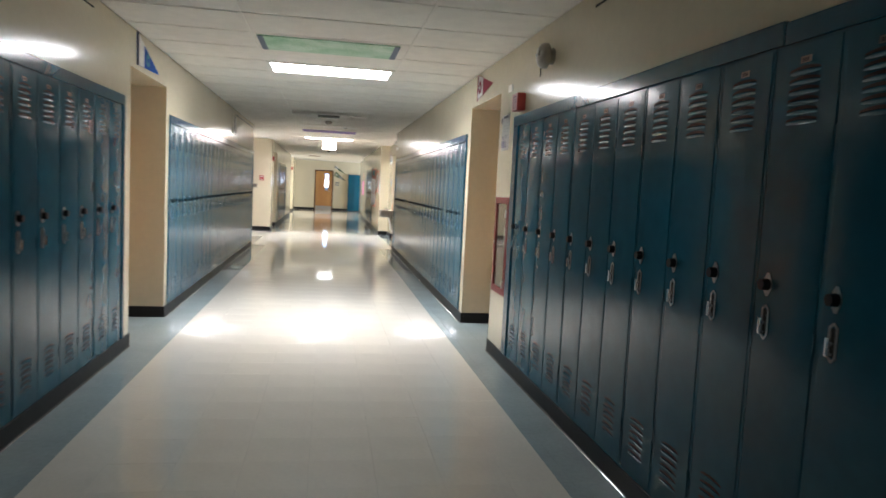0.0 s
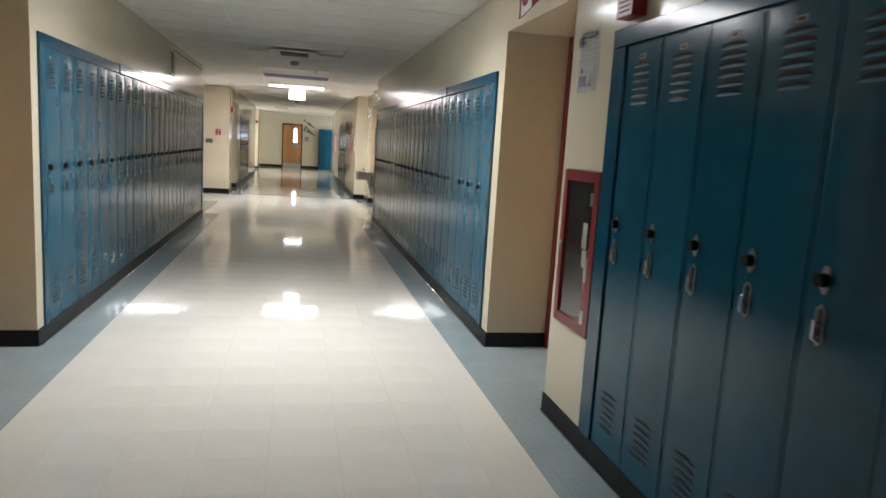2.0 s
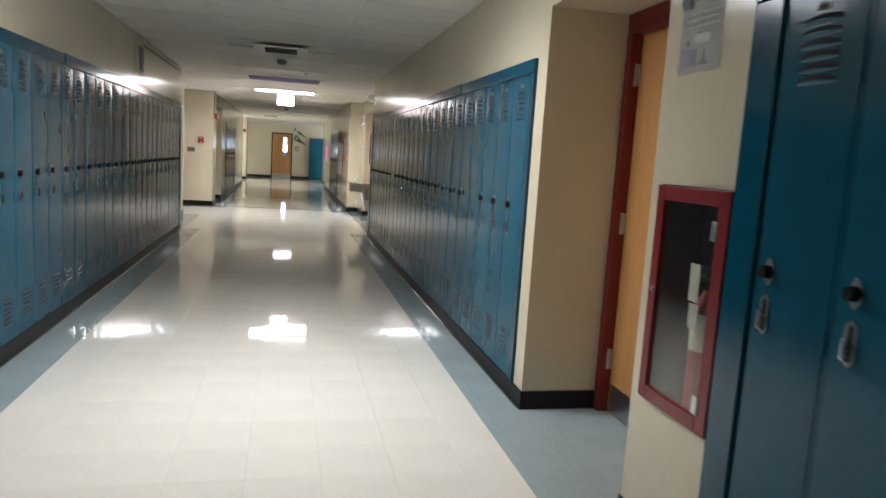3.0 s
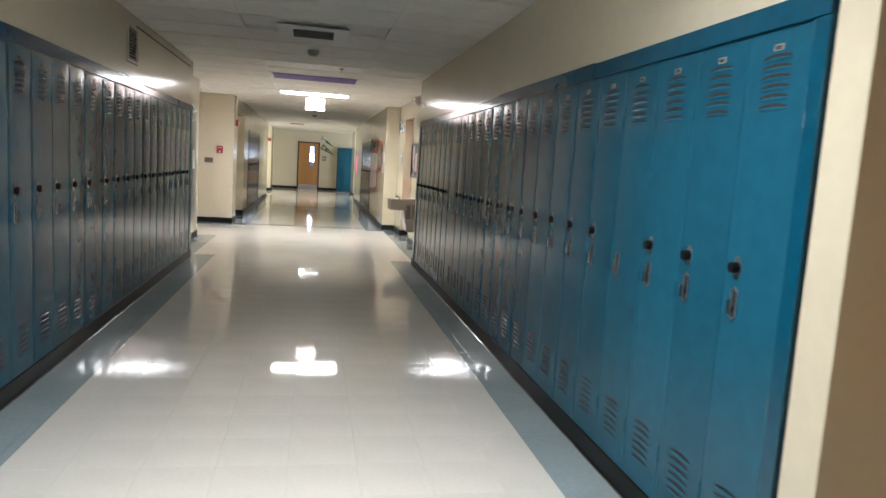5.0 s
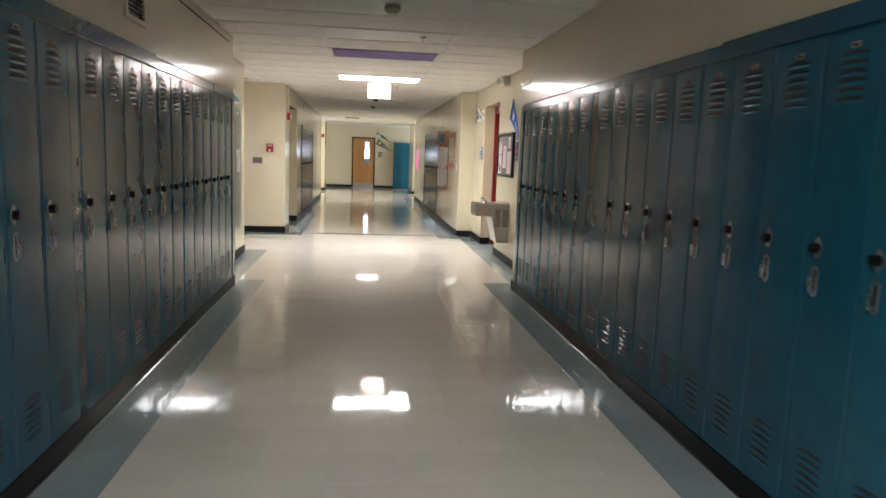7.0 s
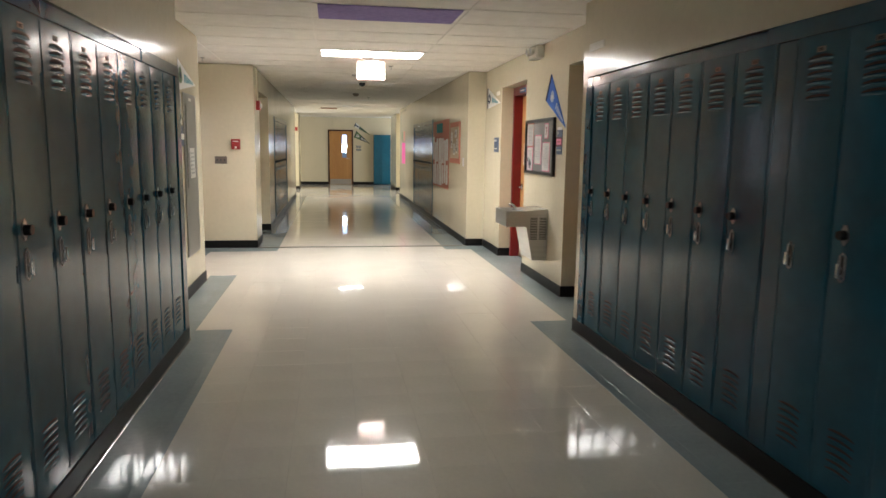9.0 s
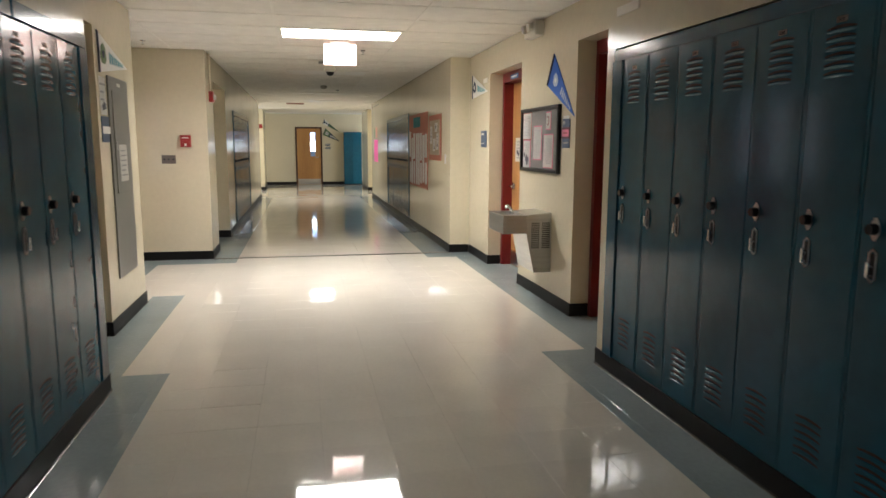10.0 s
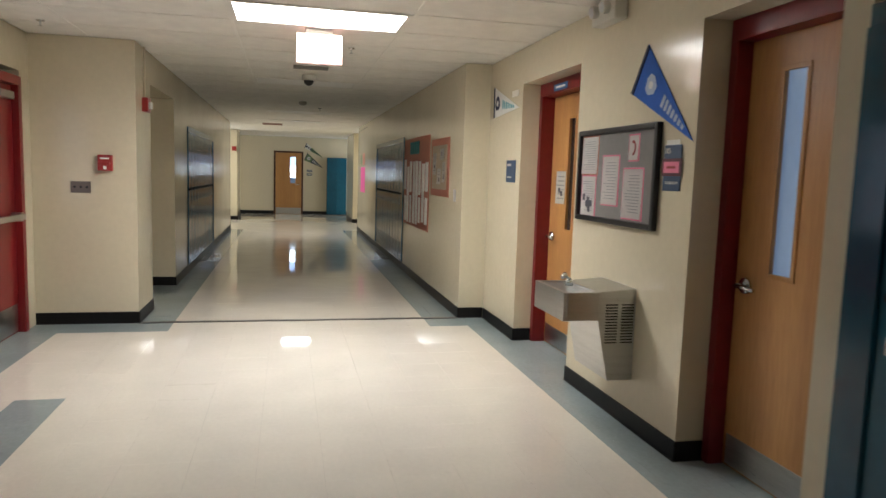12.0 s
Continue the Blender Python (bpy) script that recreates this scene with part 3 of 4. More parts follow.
for i in range(2):
    fixed("door", boxes((1.01 + 0.305 * i, 1.305 + 0.305 * i, YEND - 0.26, YEND - 0.25, 0.05, 1.80), bevel=0.002), LOCKER, t)

# ---- lights ----
LENS = mat("lamp_lens", (0.9, 0.9, 0.9), 0.4, emit=LAMP, emit_colour=(1.0, 0.94, 0.86))
LENS_OFF = mat("unlit_lens", (0.78, 0.76, 0.70), 0.3, vary=0.02)


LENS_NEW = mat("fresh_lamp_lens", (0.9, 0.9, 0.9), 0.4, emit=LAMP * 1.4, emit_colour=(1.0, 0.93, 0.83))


def troffer(y0, lit, label):
    t = thing("ceiling_light", label, "ceiling light", pose(-0.01, y0 + 0.305, H))
    x0, x1, y1 = -0.61, 0.59, y0 + 0.61
    fr = boxes((x0, x0 + 0.035, y0, y1, H - 0.004, H + 0.03), (x1 - 0.035, x1, y0, y1, H - 0.004, H + 0.03), (x0 + 0.035, x1 - 0.035, y0, y0 + 0.035, H - 0.004, H + 0.03), (x0 + 0.035, x1 - 0.035, y1 - 0.035, y1, H - 0.004, H + 0.03), bevel=0.002)
    fixed("frame", fr, GRID, t)
    fixed("diffuser", boxes((x0 + 0.034, x1 - 0.034, y0 + 0.034, y1 - 0.034, H + 0.002, H + 0.012)), lit or LENS_OFF, t, "glowing prismatic diffuser" if lit else "unlit diffuser")
    return t


troffer(-4.69, LENS, "lit fluorescent troffer in the suspended ceiling")
troffer(6.90, LENS, "lit fluorescent troffer in the suspended ceiling")
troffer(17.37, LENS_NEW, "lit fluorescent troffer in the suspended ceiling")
for y in (13.71, 21.03, 25.3):
    troffer(y, None, "unlit fluorescent troffer in the suspended ceiling")

troffer(27.74, None, "louvred ceiling troffer that looks dark from afar")

# exit sign hung from the ceiling
EX = mat("exit_sign_face", (0.9, 0.88, 0.84), 0.4, emit=EXIT_GLOW, emit_colour=(1.0, 0.50, 0.40))
EXR = mat("exit_sign_letters", (0.8, 0.1, 0.06), 0.4, emit=EXIT_GLOW * 0.3, emit_colour=(1.0, 0.30, 0.22))
t = thing("exit_sign", "glowing white exit sign hung below the ceiling", "sign", pose(0, 18.1, 2.19))
fixed("housing", boxes((-0.165, 0.172, 18.075, 18.125, 2.185, 2.400), bevel=0.006), EX, t)
fixed("canopy", boxes((-0.10, 0.10, 18.06, 18.14, 2.400, H), bevel=0.004), GRID, t)


def lettering(name, words, size, m, material, parent=None, label="", width=None):
    """Words in Blender's own font, as a thin mesh."""
    cu = bpy.data.curves.new(name, "FONT")
    cu.body, cu.size, cu.extrude, cu.align_x, cu.align_y = words, size, 0.0006, "CENTER", "CENTER"
    tmp = bpy.data.objects.new(name, cu)
    me = bpy.data.meshes.new_from_object(tmp)
    bpy.data.objects.remove(tmp)
    me.materials.clear()
    me.materials.append(material)
    ob = new(name, me)
    if parent:
        ob.parent = parent
        ob.matrix_basis = Matrix.Translation(-parent.matrix_basis.translation) @ m
    else:
        ob.matrix_basis = m
    if label:
        tagged(ob, label=label)
    return ob


lettering("letters", "EXIT", 0.115, pose(0.004, 18.0742, 2.335, 90, 0, 0), EXR, t, "faded red letters")

# ---- things on the walls ----
PAPER = mat("white_paper", (0.78, 0.77, 0.73), 0.7, vary=0.02)
INK = mat("printed_ink", (0.10, 0.10, 0.12), 0.7)
PINK = mat("pink_card", (0.72, 0.20, 0.30), 0.7, vary=0.03)
CORAL = mat("coral_paper", (0.46, 0.17, 0.11), 0.7, vary=0.05)
SIGN_BLUE = mat("slate_blue_sign", (0.035, 0.07, 0.14), 0.4, vary=0.05)
FELT_BLUE = mat("blue_felt", (0.016, 0.10, 0.46), 0.8, vary=0.08, bump=0.0006, bump_scale=200)
FELT_RED = mat("dark_red_felt", (0.24, 0.012, 0.04), 0.8, vary=0.08, bump=0.0006, bump_scale=200)
FELT_WHITE = mat("white_felt", (0.68, 0.68, 0.65), 0.8, vary=0.04, bump=0.0006, bump_scale=200)
FELT_PALE = mat("pale_blue_print", (0.40, 0.48, 0.62), 0.8, vary=0.04)
FELT_NAVY = mat("navy_felt", (0.012, 0.02, 0.06), 0.8, vary=0.1)
FELT_TEAL = mat("teal_felt", (0.10, 0.33, 0.40), 0.8, vary=0.08)
FELT_GREEN = mat("olive_felt", (0.13, 0.20, 0.10), 0.8, vary=0.08)
GREY_FABRIC = mat("grey_board_fabric", (0.20, 0.19, 0.18), 0.9, vary=0.06, bump=0.0008, bump_scale=300)
FIRE_RED = mat("fire_alarm_red", (0.30, 0.022, 0.022), 0.32, vary=0.05)
LENS_CLEAR = mat("strobe_lens", (0.75, 0.75, 0.75), 0.12, vary=0.02)
OFFWHITE = mat("off_white_plastic", (0.68, 0.65, 0.57), 0.4, vary=0.03)
BELL_GREY = mat("grey_bell_metal", (0.30, 0.28, 0.25), 0.28, metal=0.85, vary=0.08)


class Wall:
    """Puts flat things on a wall. u runs along the wall, z up, d out from its face.
    axis 'x': the face is at x = face and u is y; axis 'y': the face is at y = face and u is x. out: +1 or -1."""

    def __init__(self, axis, face, out):
        self.axis, self.face, self.out = axis, face, out

    def p(self, u, z, d):
        w = self.face + self.out * d
        return (w, u, z) if self.axis == "x" else (u, w, z)

    def box(self, bm, u0, u1, z0, z1, d0, d1, bevel=0.0):
        a, b = self.p(u0, z0, d0), self.p(u1, z1, d1)
        lo, hi = [min(i, j) for i, j in zip(a, b)], [max(i, j) for i, j in zip(a, b)]
        return box(bm, lo[0], hi[0], lo[1], hi[1], lo[2], hi[2], bevel=bevel)

    def slab(self, bm, pts, d0, d1):
        a, b = sorted((self.face + self.out * d0, self.face + self.out * d1))
        return prism(bm, pts, self.axis, a, b)


WR, WL, WRC, WLC, WBLK, WEND, WR3, WL3 = Wall("x", XR, -1), Wall("x", XL, 1), Wall("x", XRC, -1), Wall("x", XLC, 1), Wall("y", YX1, -1), Wall("y", YEND, -1), Wall("x", XR3, -1), Wall("x", XL3, 1)


def sheet(w, u0, u1, z0, z1, label, lines=8, d=0.0, border=None, parent=None, name="paper_sheet", seed=0, marks=0, curl=0.004):
    """A sheet of paper with lines of print too small to read."""
    rnd = random.Random(seed)
    t = parent or thing(name, label, "paper", Matrix.Translation(w.p((u0 + u1) / 2, z0, d)))
    if border:
        fixed("backing_card", w.box(bmesh.new(), u0 - 0.008, u1 + 0.008, z0 - 0.008, z1 + 0.008, d, d + 0.0015), border, t)
        d += 0.0016
    bm = bmesh.new()
    n = 5
    rows = []
    for i in range(n + 1):
        f = i / n
        z = z0 + (z1 - z0) * f
        rows.append([bm.verts.new(w.p(u, z, d + 0.001 + (curl * (1 - f) ** 2 if parent is None else 0))) for u in (u0, u1)])
    for a, b in zip(rows, rows[1:]):
        bm.faces.new((a[0], a[1], b[1], b[0]))
    bmesh.ops.solidify(bm, geom=bm.faces[:], thickness=0.0006)
    fixed("sheet", bm, PAPER, t)
    bm = bmesh.new()
    span = (z1 - z0) * 0.8
    dd = d + 0.0022 + (curl if parent is None else 0)
    for i in range(lines):
        z = z1 - (z1 - z0) * 0.10 - span * (i + 0.5) / max(lines, 1)
        w.box(bm, u0 + (u1 - u0) * 0.12, u0 + (u1 - u0) * rnd.uniform(0.6, 0.88), z - span / lines * 0.13, z + span / lines * 0.13, dd - 0.002, dd)
    if lines:
        fixed("print", bm, mat_grey_ink(), t, "lines of small print")
    bm = bmesh.new()
    for i in range(marks):
        u, z = rnd.uniform(u0 + 0.03, u1 - 0.06), rnd.uniform(z0 + 0.02, z0 + (z1 - z0) * 0.4)
        w.box(bm, u, u + 0.035, z, z + 0.04, dd - 0.002, dd + 0.0003)
    if marks:
        fixed("picture", bm, INK, t, "small dark pictures")
    return t


def mat_grey_ink():
    return MATS.get("grey_print") or mat("grey_print", (0.46, 0.46, 0.46), 0.7)


def pennant(w, pts, base, stripe, label, tip_from=0.3, bars=None, edge=None, logo=None):
    """A felt pennant: three corners (the two of its hem first, then the tip), in u and z."""
    (au, az), (bu, bz), (cu, cz) = pts
    t = thing("pennant", label, "pennant", Matrix.Translation(w.p((au + bu) / 2, min(az, bz), 0)))

    def lerp(p, q, f):
        return (p[0] + (q[0] - p[0]) * f, p[1] + (q[1] - p[1]) * f)
    A, Bp, C = pts
    fixed("cloth", w.slab(bmesh.new(), [A, Bp, C], 0.002, 0.006), base, t)
    if stripe:
        fixed("panel", w.slab(bmesh.new(), [A, Bp, lerp(Bp, C, tip_from), lerp(A, C, tip_from)], 0.006, 0.0075), stripe, t)
    # hem
    h = lerp(A, C, 0.035), lerp(Bp, C, 0.035)
    fixed("hem", w.slab(bmesh.new(), [A, Bp, h[1], h[0]], 0.006, 0.011), edge or FELT_NAVY, t)
    if logo:
        m = lerp(lerp(A, Bp, 0.5), C, logo[0])
        r = logo[1]
        pl = [(m[0] + r * math.cos(k * math.pi / 5 + 0.3) * (1 + 0.25 * (k % 2)), m[1] + r * math.sin(k * math.pi / 5 + 0.3) * (1 + 0.2 * ((k + 1) % 2))) for k in range(10)]
        fixed("emblem", w.slab(bmesh.new(), pl, 0.0075, 0.009), logo[2], t)
        pl = [(m[0] + r * 0.5 * math.cos(k * math.pi / 3), m[1] + r * 0.45 * math.sin(k * math.pi / 3)) for k in range(6)]
        fixed("emblem", w.slab(bmesh.new(), pl, 0.009, 0.0102), logo[3], t)
    if bars:
        f0, f1, mt = bars
        n = 7
        for i in range(n):
            fa = f0 + (f1 - f0) * i / n
            fb = fa + (f1 - f0) / n * 0.62
            q = [lerp(lerp(A, C, fa), lerp(Bp, C, fa), 0.28), lerp(lerp(A, C, fa), lerp(Bp, C, fa), 0.72), lerp(lerp(A, C, fb), lerp(Bp, C, fb), 0.72), lerp(lerp(A, C, fb), lerp(Bp, C, fb), 0.28)]
            fixed("letter_bar", w.slab(bmesh.new(), q, 0.0072, 0.0085), mt, t)
    return t


# above the first alcoves
pennant(WR, [(6.71, 2.42), (6.70, 2.18), (6.10, 2.27)], FELT_RED, FELT_WHITE, "dark red and white felt pennant above the alcove", 0.36, logo=(0.17, 0.055, FELT_RED, FELT_WHITE), edge=FELT_RED)
pennant(WL, [(5.96, 2.425), (5.97, 2.175), (6.66, 2.20)], FELT_BLUE, FELT_WHITE, "blue and white felt pennant above the alcove", 0.28, logo=(0.45, 0.05, FELT_TEAL, FELT_BLUE))
# crossing
pennant(WRC, [(16.15, 2.105), (16.31, 1.865), (15.675, 1.575)], FELT_BLUE, None, "blue felt pennant hung aslant beside the door", bars=(0.46, 0.86, FELT_PALE), logo=(0.24, 0.05, FELT_PALE, FELT_WHITE))
pennant(WRC, [(18.96, 2.20), (18.95, 1.92), (18.24, 1.96)], FELT_WHITE, None, "white felt pennant with dark teal print", 0.34, logo=(0.16, 0.06, FELT_NAVY, FELT_WHITE), bars=(0.36, 0.85, FELT_TEAL))
pennant(WLC, [(15.79, 2.12), (15.80, 1.84), (16.60, 1.94)], FELT_WHITE, None, "white felt pennant with green and teal print", 0.34, logo=(0.16, 0.065, FELT_GREEN, FELT_NAVY), bars=(0.36, 0.85, FELT_TEAL))
pennant(WEND, [(0.36, 2.26), (0.30, 2.10), (0.90, 1.80)], FELT_GREEN, FELT_WHITE, "green and white felt pennant on the end wall", 0.30, bars=(0.05, 0.8, FELT_NAVY))
pennant(WEND, [(0.40, 1.95), (0.29, 1.72), (0.88, 1.49)], FELT_NAVY, FELT_GREEN, "black and olive felt pennant on the end wall", 0.35, logo=(0.18, 0.05, FELT_WHITE, FELT_NAVY), bars=(0.4, 0.8, FELT_WHITE))
for z in (1.38, 1.27):
    t = thing("wall_sign", "small dark sign on the end wall", "sign", pose(0.465, YEND, z - 0.03))
    fixed("plate", WEND.box(bmesh.new(), 0.38, 0.55, z - 0.035, z + 0.035, 0, 0.008, 0.002), SIGN_BLUE, t)
    fixed("print", WEND.box(bmesh.new(), 0.40, 0.53, z - 0.008, z + 0.010, 0.008, 0.0092), OFFWHITE, t)

# flyer, horn, bell by the fire cabinet
t = sheet(WR, 5.465, 5.7, 1.665, 1.945, "white printed flyer with faded pictures taped to the wall", 0, seed=3, curl=0.0015)
FADED = mat("faded_print", (0.25, 0.23, 0.29), 0.7, vary=0.3, scale=40)
FAINT = mat("faint_print", (0.62, 0.62, 0.61), 0.7, vary=0.06, scale=30)
fixed("picture", WR.box(bmesh.new(), 5.595, 5.688, 1.690, 1.742, 0.002, 0.0037), FADED, t, "faded dark picture")
fixed("picture", tube(bmesh.new(), WR.p(5.652, 1.766, 0.002), WR.p(5.652, 1.766, 0.0034), 0.013, n=12), FADED, t, "faded dark picture")
fixed("picture", WR.slab(bmesh.new(), [(5.585, 1.690), (5.525, 1.690), (5.545, 1.700), (5.552, 1.738), (5.562, 1.700)], 0.002, 0.0036), FADED, t, "faded dark picture")
bm = WR.box(bmesh.new(), 5.53, 5.61, 1.760, 1.788, 0.0015, 0.0030)
for i in range(5):
    WR.box(bm, 5.49 + 0.008 * (i % 2), 5.67 - 0.012 * (i % 3), 1.812 + 0.022 * i, 1.818 + 0.022 * i, 0.0008, 0.0024)
fixed("print", bm, FAINT, t, "faint lines of print")
fixed("heading", WR.box(bmesh.new(), 5.49, 5.63, 1.915, 1.935, 0.010, 0.0118), INK, t)
fixed("emblem", WR.slab(bmesh.new(), [(5.67 + 0.028 * math.cos(k), 1.90 + 0.028 * math.sin(k)) for k in range(6)], 0.010, 0.0116), INK, t)
t = thing("wall_plate", "small blank white cover plate", "cover plate", pose(XR, 5.48, 2.11))
fixed("plate", WR.box(bmesh.new(), 5.43, 5.54, 2.11, 2.165, 0, 0.008, 0.003), OFFWHITE, t)
t = thing("fire_alarm_horn", "red fire alarm horn with a clear strobe", "fire alarm", pose(XR, 5.15, 1.93))
fixed("housing", WR.box(bmesh.new(), 5.06, 5.20, 1.925, 2.05, 0, 0.065, 0.006), FIRE_RED, t)
fixed("strobe", WR.box(bmesh.new(), 5.19, 5.235, 1.94, 2.03, 0.01, 0.05, 0.012), LENS_CLEAR, t, "clear strobe lens")
for i in range(5):
    fixed("slot", WR.box(bmesh.new(), 5.08, 5.17, 1.945 + 0.019 * i, 1.951 + 0.019 * i, 0.064, 0.0665), DARK, t)
t = thing("alarm_bell", "grey domed alarm bell on the wall", "bell", pose(XR, 4.52, 2.20))
bm = bmesh.new()
tube(bm, WR.p(4.50, 2.205, 0), WR.p(4.50, 2.205, 0.045), 0.052, 0.050, 20)
fixed("base", bm, BELL_GREY, t)
bm = bmesh.new()
prof = [(0.078, 0.040), (0.080, 0.052), (0.078, 0.070), (0.068, 0.086), (0.050, 0.097), (0.025, 0.103), (0.0, 0.105)]
ring = []
for r, d in prof[:-1]:
    ring.append([bm.verts.new(WR.p(4.50 + r * math.cos(a * math.pi / 16), 2.205 + r * math.sin(a * math.pi / 16), d)) for a in range(32)])
for a, b in zip(ring, ring[1:]):
    for i in range(32):
        bm.faces.new((a[i], a[(i + 1) % 32], b[(i + 1) % 32], b[i]))
bm.faces.new(ring[-1])
bm.faces.new(ring[0])
bmesh.ops.recalc_face_normals(bm, faces=bm.faces[:])
fixed("gong", bm, BELL_GREY, t, "domed gong", True)
fixed("bolt", tube(bmesh.new(), WR.p(4.50, 2.205, 0.10), WR.p(4.50, 2.205, 0.114), 0.011, 0.009, 8), STEEL, t)
fixed("wire", tube(bmesh.new(), WR.p(4.735, 2.225, 0.004), WR.p(4.74, 2.115, 0.004), 0.0035, n=8), BLACK, t)

# fire extinguisher cabinet, recessed
t = thing("fire_cabinet", "dark red fire extinguisher cabinet with a glazed door", "fire cabinet", pose(XR, 5.514, 0.535))
u0, u1, z0, z1 = 5.31, 5.719, 0.533, 1.295
fixed("tub", boxes((XR + 0.17, XR + 0.18, u0, u1, z0, z1), (XR + 0.004, XR + 0.17, u0, u0 + 0.01, z0, z1), (XR + 0.004, XR + 0.17, u1 - 0.01, u1, z0, z1), (XR + 0.004, XR + 0.17, u0, u1, z0, z0 + 0.01), (XR + 0.004, XR + 0.17, u0, u1, z1 - 0.01, z1)), mat("cabinet_inside", (0.17, 0.11, 0.095), 0.5), t)
fr = bmesh.new()
for r in ((u0, u0 + 0.055, z0, z1), (u1 - 0.045, u1, z0, z1), (u0 + 0.055, u1 - 0.045, z0, z0 + 0.05), (u0 + 0.055, u1 - 0.045, z1 - 0.05, z1)):
    WR.box(fr, *r, -0.004, 0.016, 0.003)
d = fixed("door", fr, RED, t, "dark red steel door frame")
pane_mat = bpy.data.materials.new("cabinet_glass")
pane_mat.use_nodes = True
pb = pane_mat.node_tree.nodes["Principled BSDF"]
pb.inputs["Base Color"].default_value, pb.inputs["Roughness"].default_value = (0.85, 0.87, 0.85, 1), 0.03
pb.inputs["Transmission Weight"].default_value, pb.inputs["IOR"].default_value = 1.0, 1.45
g = fixed("pane", WR.box(bmesh.new(), u0 + 0.05, u1 - 0.04, z0 + 0.045, z1 - 0.045, 0.002, 0.006), pane_mat, d, "clear glass pane")
g.visible_shadow = False
for z in (0.62, 1.17):
    fixed("hinge", WR.box(bmesh.new(), u0 + 0.045, u0 + 0.075, z - 0.03, z + 0.03, 0.012, 0.021, 0.003), STEEL, d, "steel hinge")
fixed("knob", tube(bmesh.new(), WR.p(u1 - 0.035, 0.93, 0.016), WR.p(u1 - 0.035, 0.93, 0.024), 0.011, 0.008, 14), PLATE, d, "small worn knob")
t = thing("fire_extinguisher", "red fire extinguisher with white instruction labels", "fire extinguisher", pose(XR + 0.09, 5.504, 0.543))
bm = tube(bmesh.new(), (XR + 0.09, 5.504, 0.543), (XR + 0.09, 5.504, 0.90), 0.050, n=24)
tube(bm, (XR + 0.09, 5.504, 0.90), (XR + 0.09, 5.504, 0.96), 0.050, 0.022, 24)
fixed("cylinder", bm, FIRE_RED, t, smooth=False)
fixed("label_band", tube(bmesh.new(), (XR + 0.09, 5.504, 0.76), (XR + 0.09, 5.504, 0.885), 0.0515, n=24), mat("cream_label", (0.62, 0.58, 0.42), 0.5), t, "cream instruction label")
TAG = mat("yellowed_tag", (0.50, 0.47, 0.38), 0.6, vary=0.12)
fixed("tag", boxes((XR + 0.02, XR + 0.023, 5.469, 5.524, 0.925, 1.050), bevel=0.001), TAG, t, "yellowed inspection tag")
fixed("tag", boxes((XR + 0.023, XR + 0.026, 5.464, 5.516, 0.835, 0.918), bevel=0.001), TAG, t, "yellowed inspection tag")
bm = boxes((XR + 0.07, XR + 0.11, 5.434, 5.584, 0.985, 1.005), (XR + 0.075, XR + 0.105, 5.424, 5.544, 1.02, 1.04), bevel=0.005)
tube(bm, (XR + 0.09, 5.504, 0.955), (XR + 0.09, 5.504, 1.03), 0.02, n=14)
fixed("valve", bm, BLACK, t, "black valve and lever")

# return grille high on the left wall
t = thing("wall_grille", "dark return air grille with a cream frame", "air grille", pose(XL, 11.58, 2.05))
fr = bmesh.new()
for r in ((11.42, 11.45, 2.03, 2.33), (11.73, 11.76, 2.03, 2.33), (11.45, 11.73, 2.03, 2.055), (11.45, 11.73, 2.305, 2.33)):
    WL.box(fr, *r, 0, 0.02, 0.003)
fixed("frame", fr, WALL, t)
fixed("backing", WL.box(bmesh.new(), 11.45, 11.73, 2.055, 2.305, 0.0, 0.003), DARK, t)
for i in range(10):
    fixed("slat", WL.box(bmesh.new(), 11.45, 11.73, 2.066 + 0.0245 * i, 2.071 + 0.0245 * i, 0.003, 0.016), BELL_GREY, t)
# blank plate above the last right-hand lockers
t = thing("wall_plate", "blank white cover plate above lockers", "cover plate", pose(XR, 14.25, 2.07))
fixed("plate", WR.box(bmesh.new(), 14.12, 14.38, 2.075, 2.125, 0, 0.010, 0.003), OFFWHITE, t)

# ---- crossing ----
# drinking fountain
t = thing("drinking_fountain", "stainless steel wall-hung drinking fountain", "drinking fountain", pose(XRC, 16.34, 0.26))
y0, y1 = 16.12, 16.56
bm = bmesh.new()
prism(bm, [(XRC, 0.275), (1.505, 0.275), (1.435, 0.615), (1.435, 0.772), (XRC, 0.790)], "y", y0 + 0.004, y1 - 0.004)
bmesh.ops.bevel(bm, geom=[e for e in bm.edges], offset=0.004, segments=2, affect="EDGES")
fixed("cabinet", bm, STEEL, t, "brushed steel cabinet")
bm = bmesh.new()
box(bm, 1.225, 1.44, y0, y1, 0.615, 0.640, bevel=0.004)
for r in ((1.225, 1.248, y0, y1), (1.428, 1.445, y0, y1), (1.248, 1.43, y0, y0 + 0.022), (1.248, 1.43, y1 - 0.022, y1)):
    box(bm, *r, 0.635, 0.772, bevel=0.005)
fixed("basin", bm, STEEL, t, "brushed steel basin")
bm = bmesh.new()
n, m_ = 20, 5
rows = []
for k in range(m_ + 1):
    f = k / m_
    rows.append([bm.verts.new((1.337 + 0.099 * f * max(-0.93, min(0.93, 1.15 * math.cos(a * 2 * math.pi / n))), 16.34 + 0.212 * f * max(-0.95, min(0.95, 1.15 * math.sin(a * 2 * math.pi / n))), 0.715 + 0.050 * f ** 3)) for a in range(n)])
for a, b in zip(rows[1:], rows[2:]):
    for i in range(n):
        bm.faces.new((a[i], a[(i + 1) % n], b[(i + 1) % n], b[i]))
bm.faces.new(rows[1])
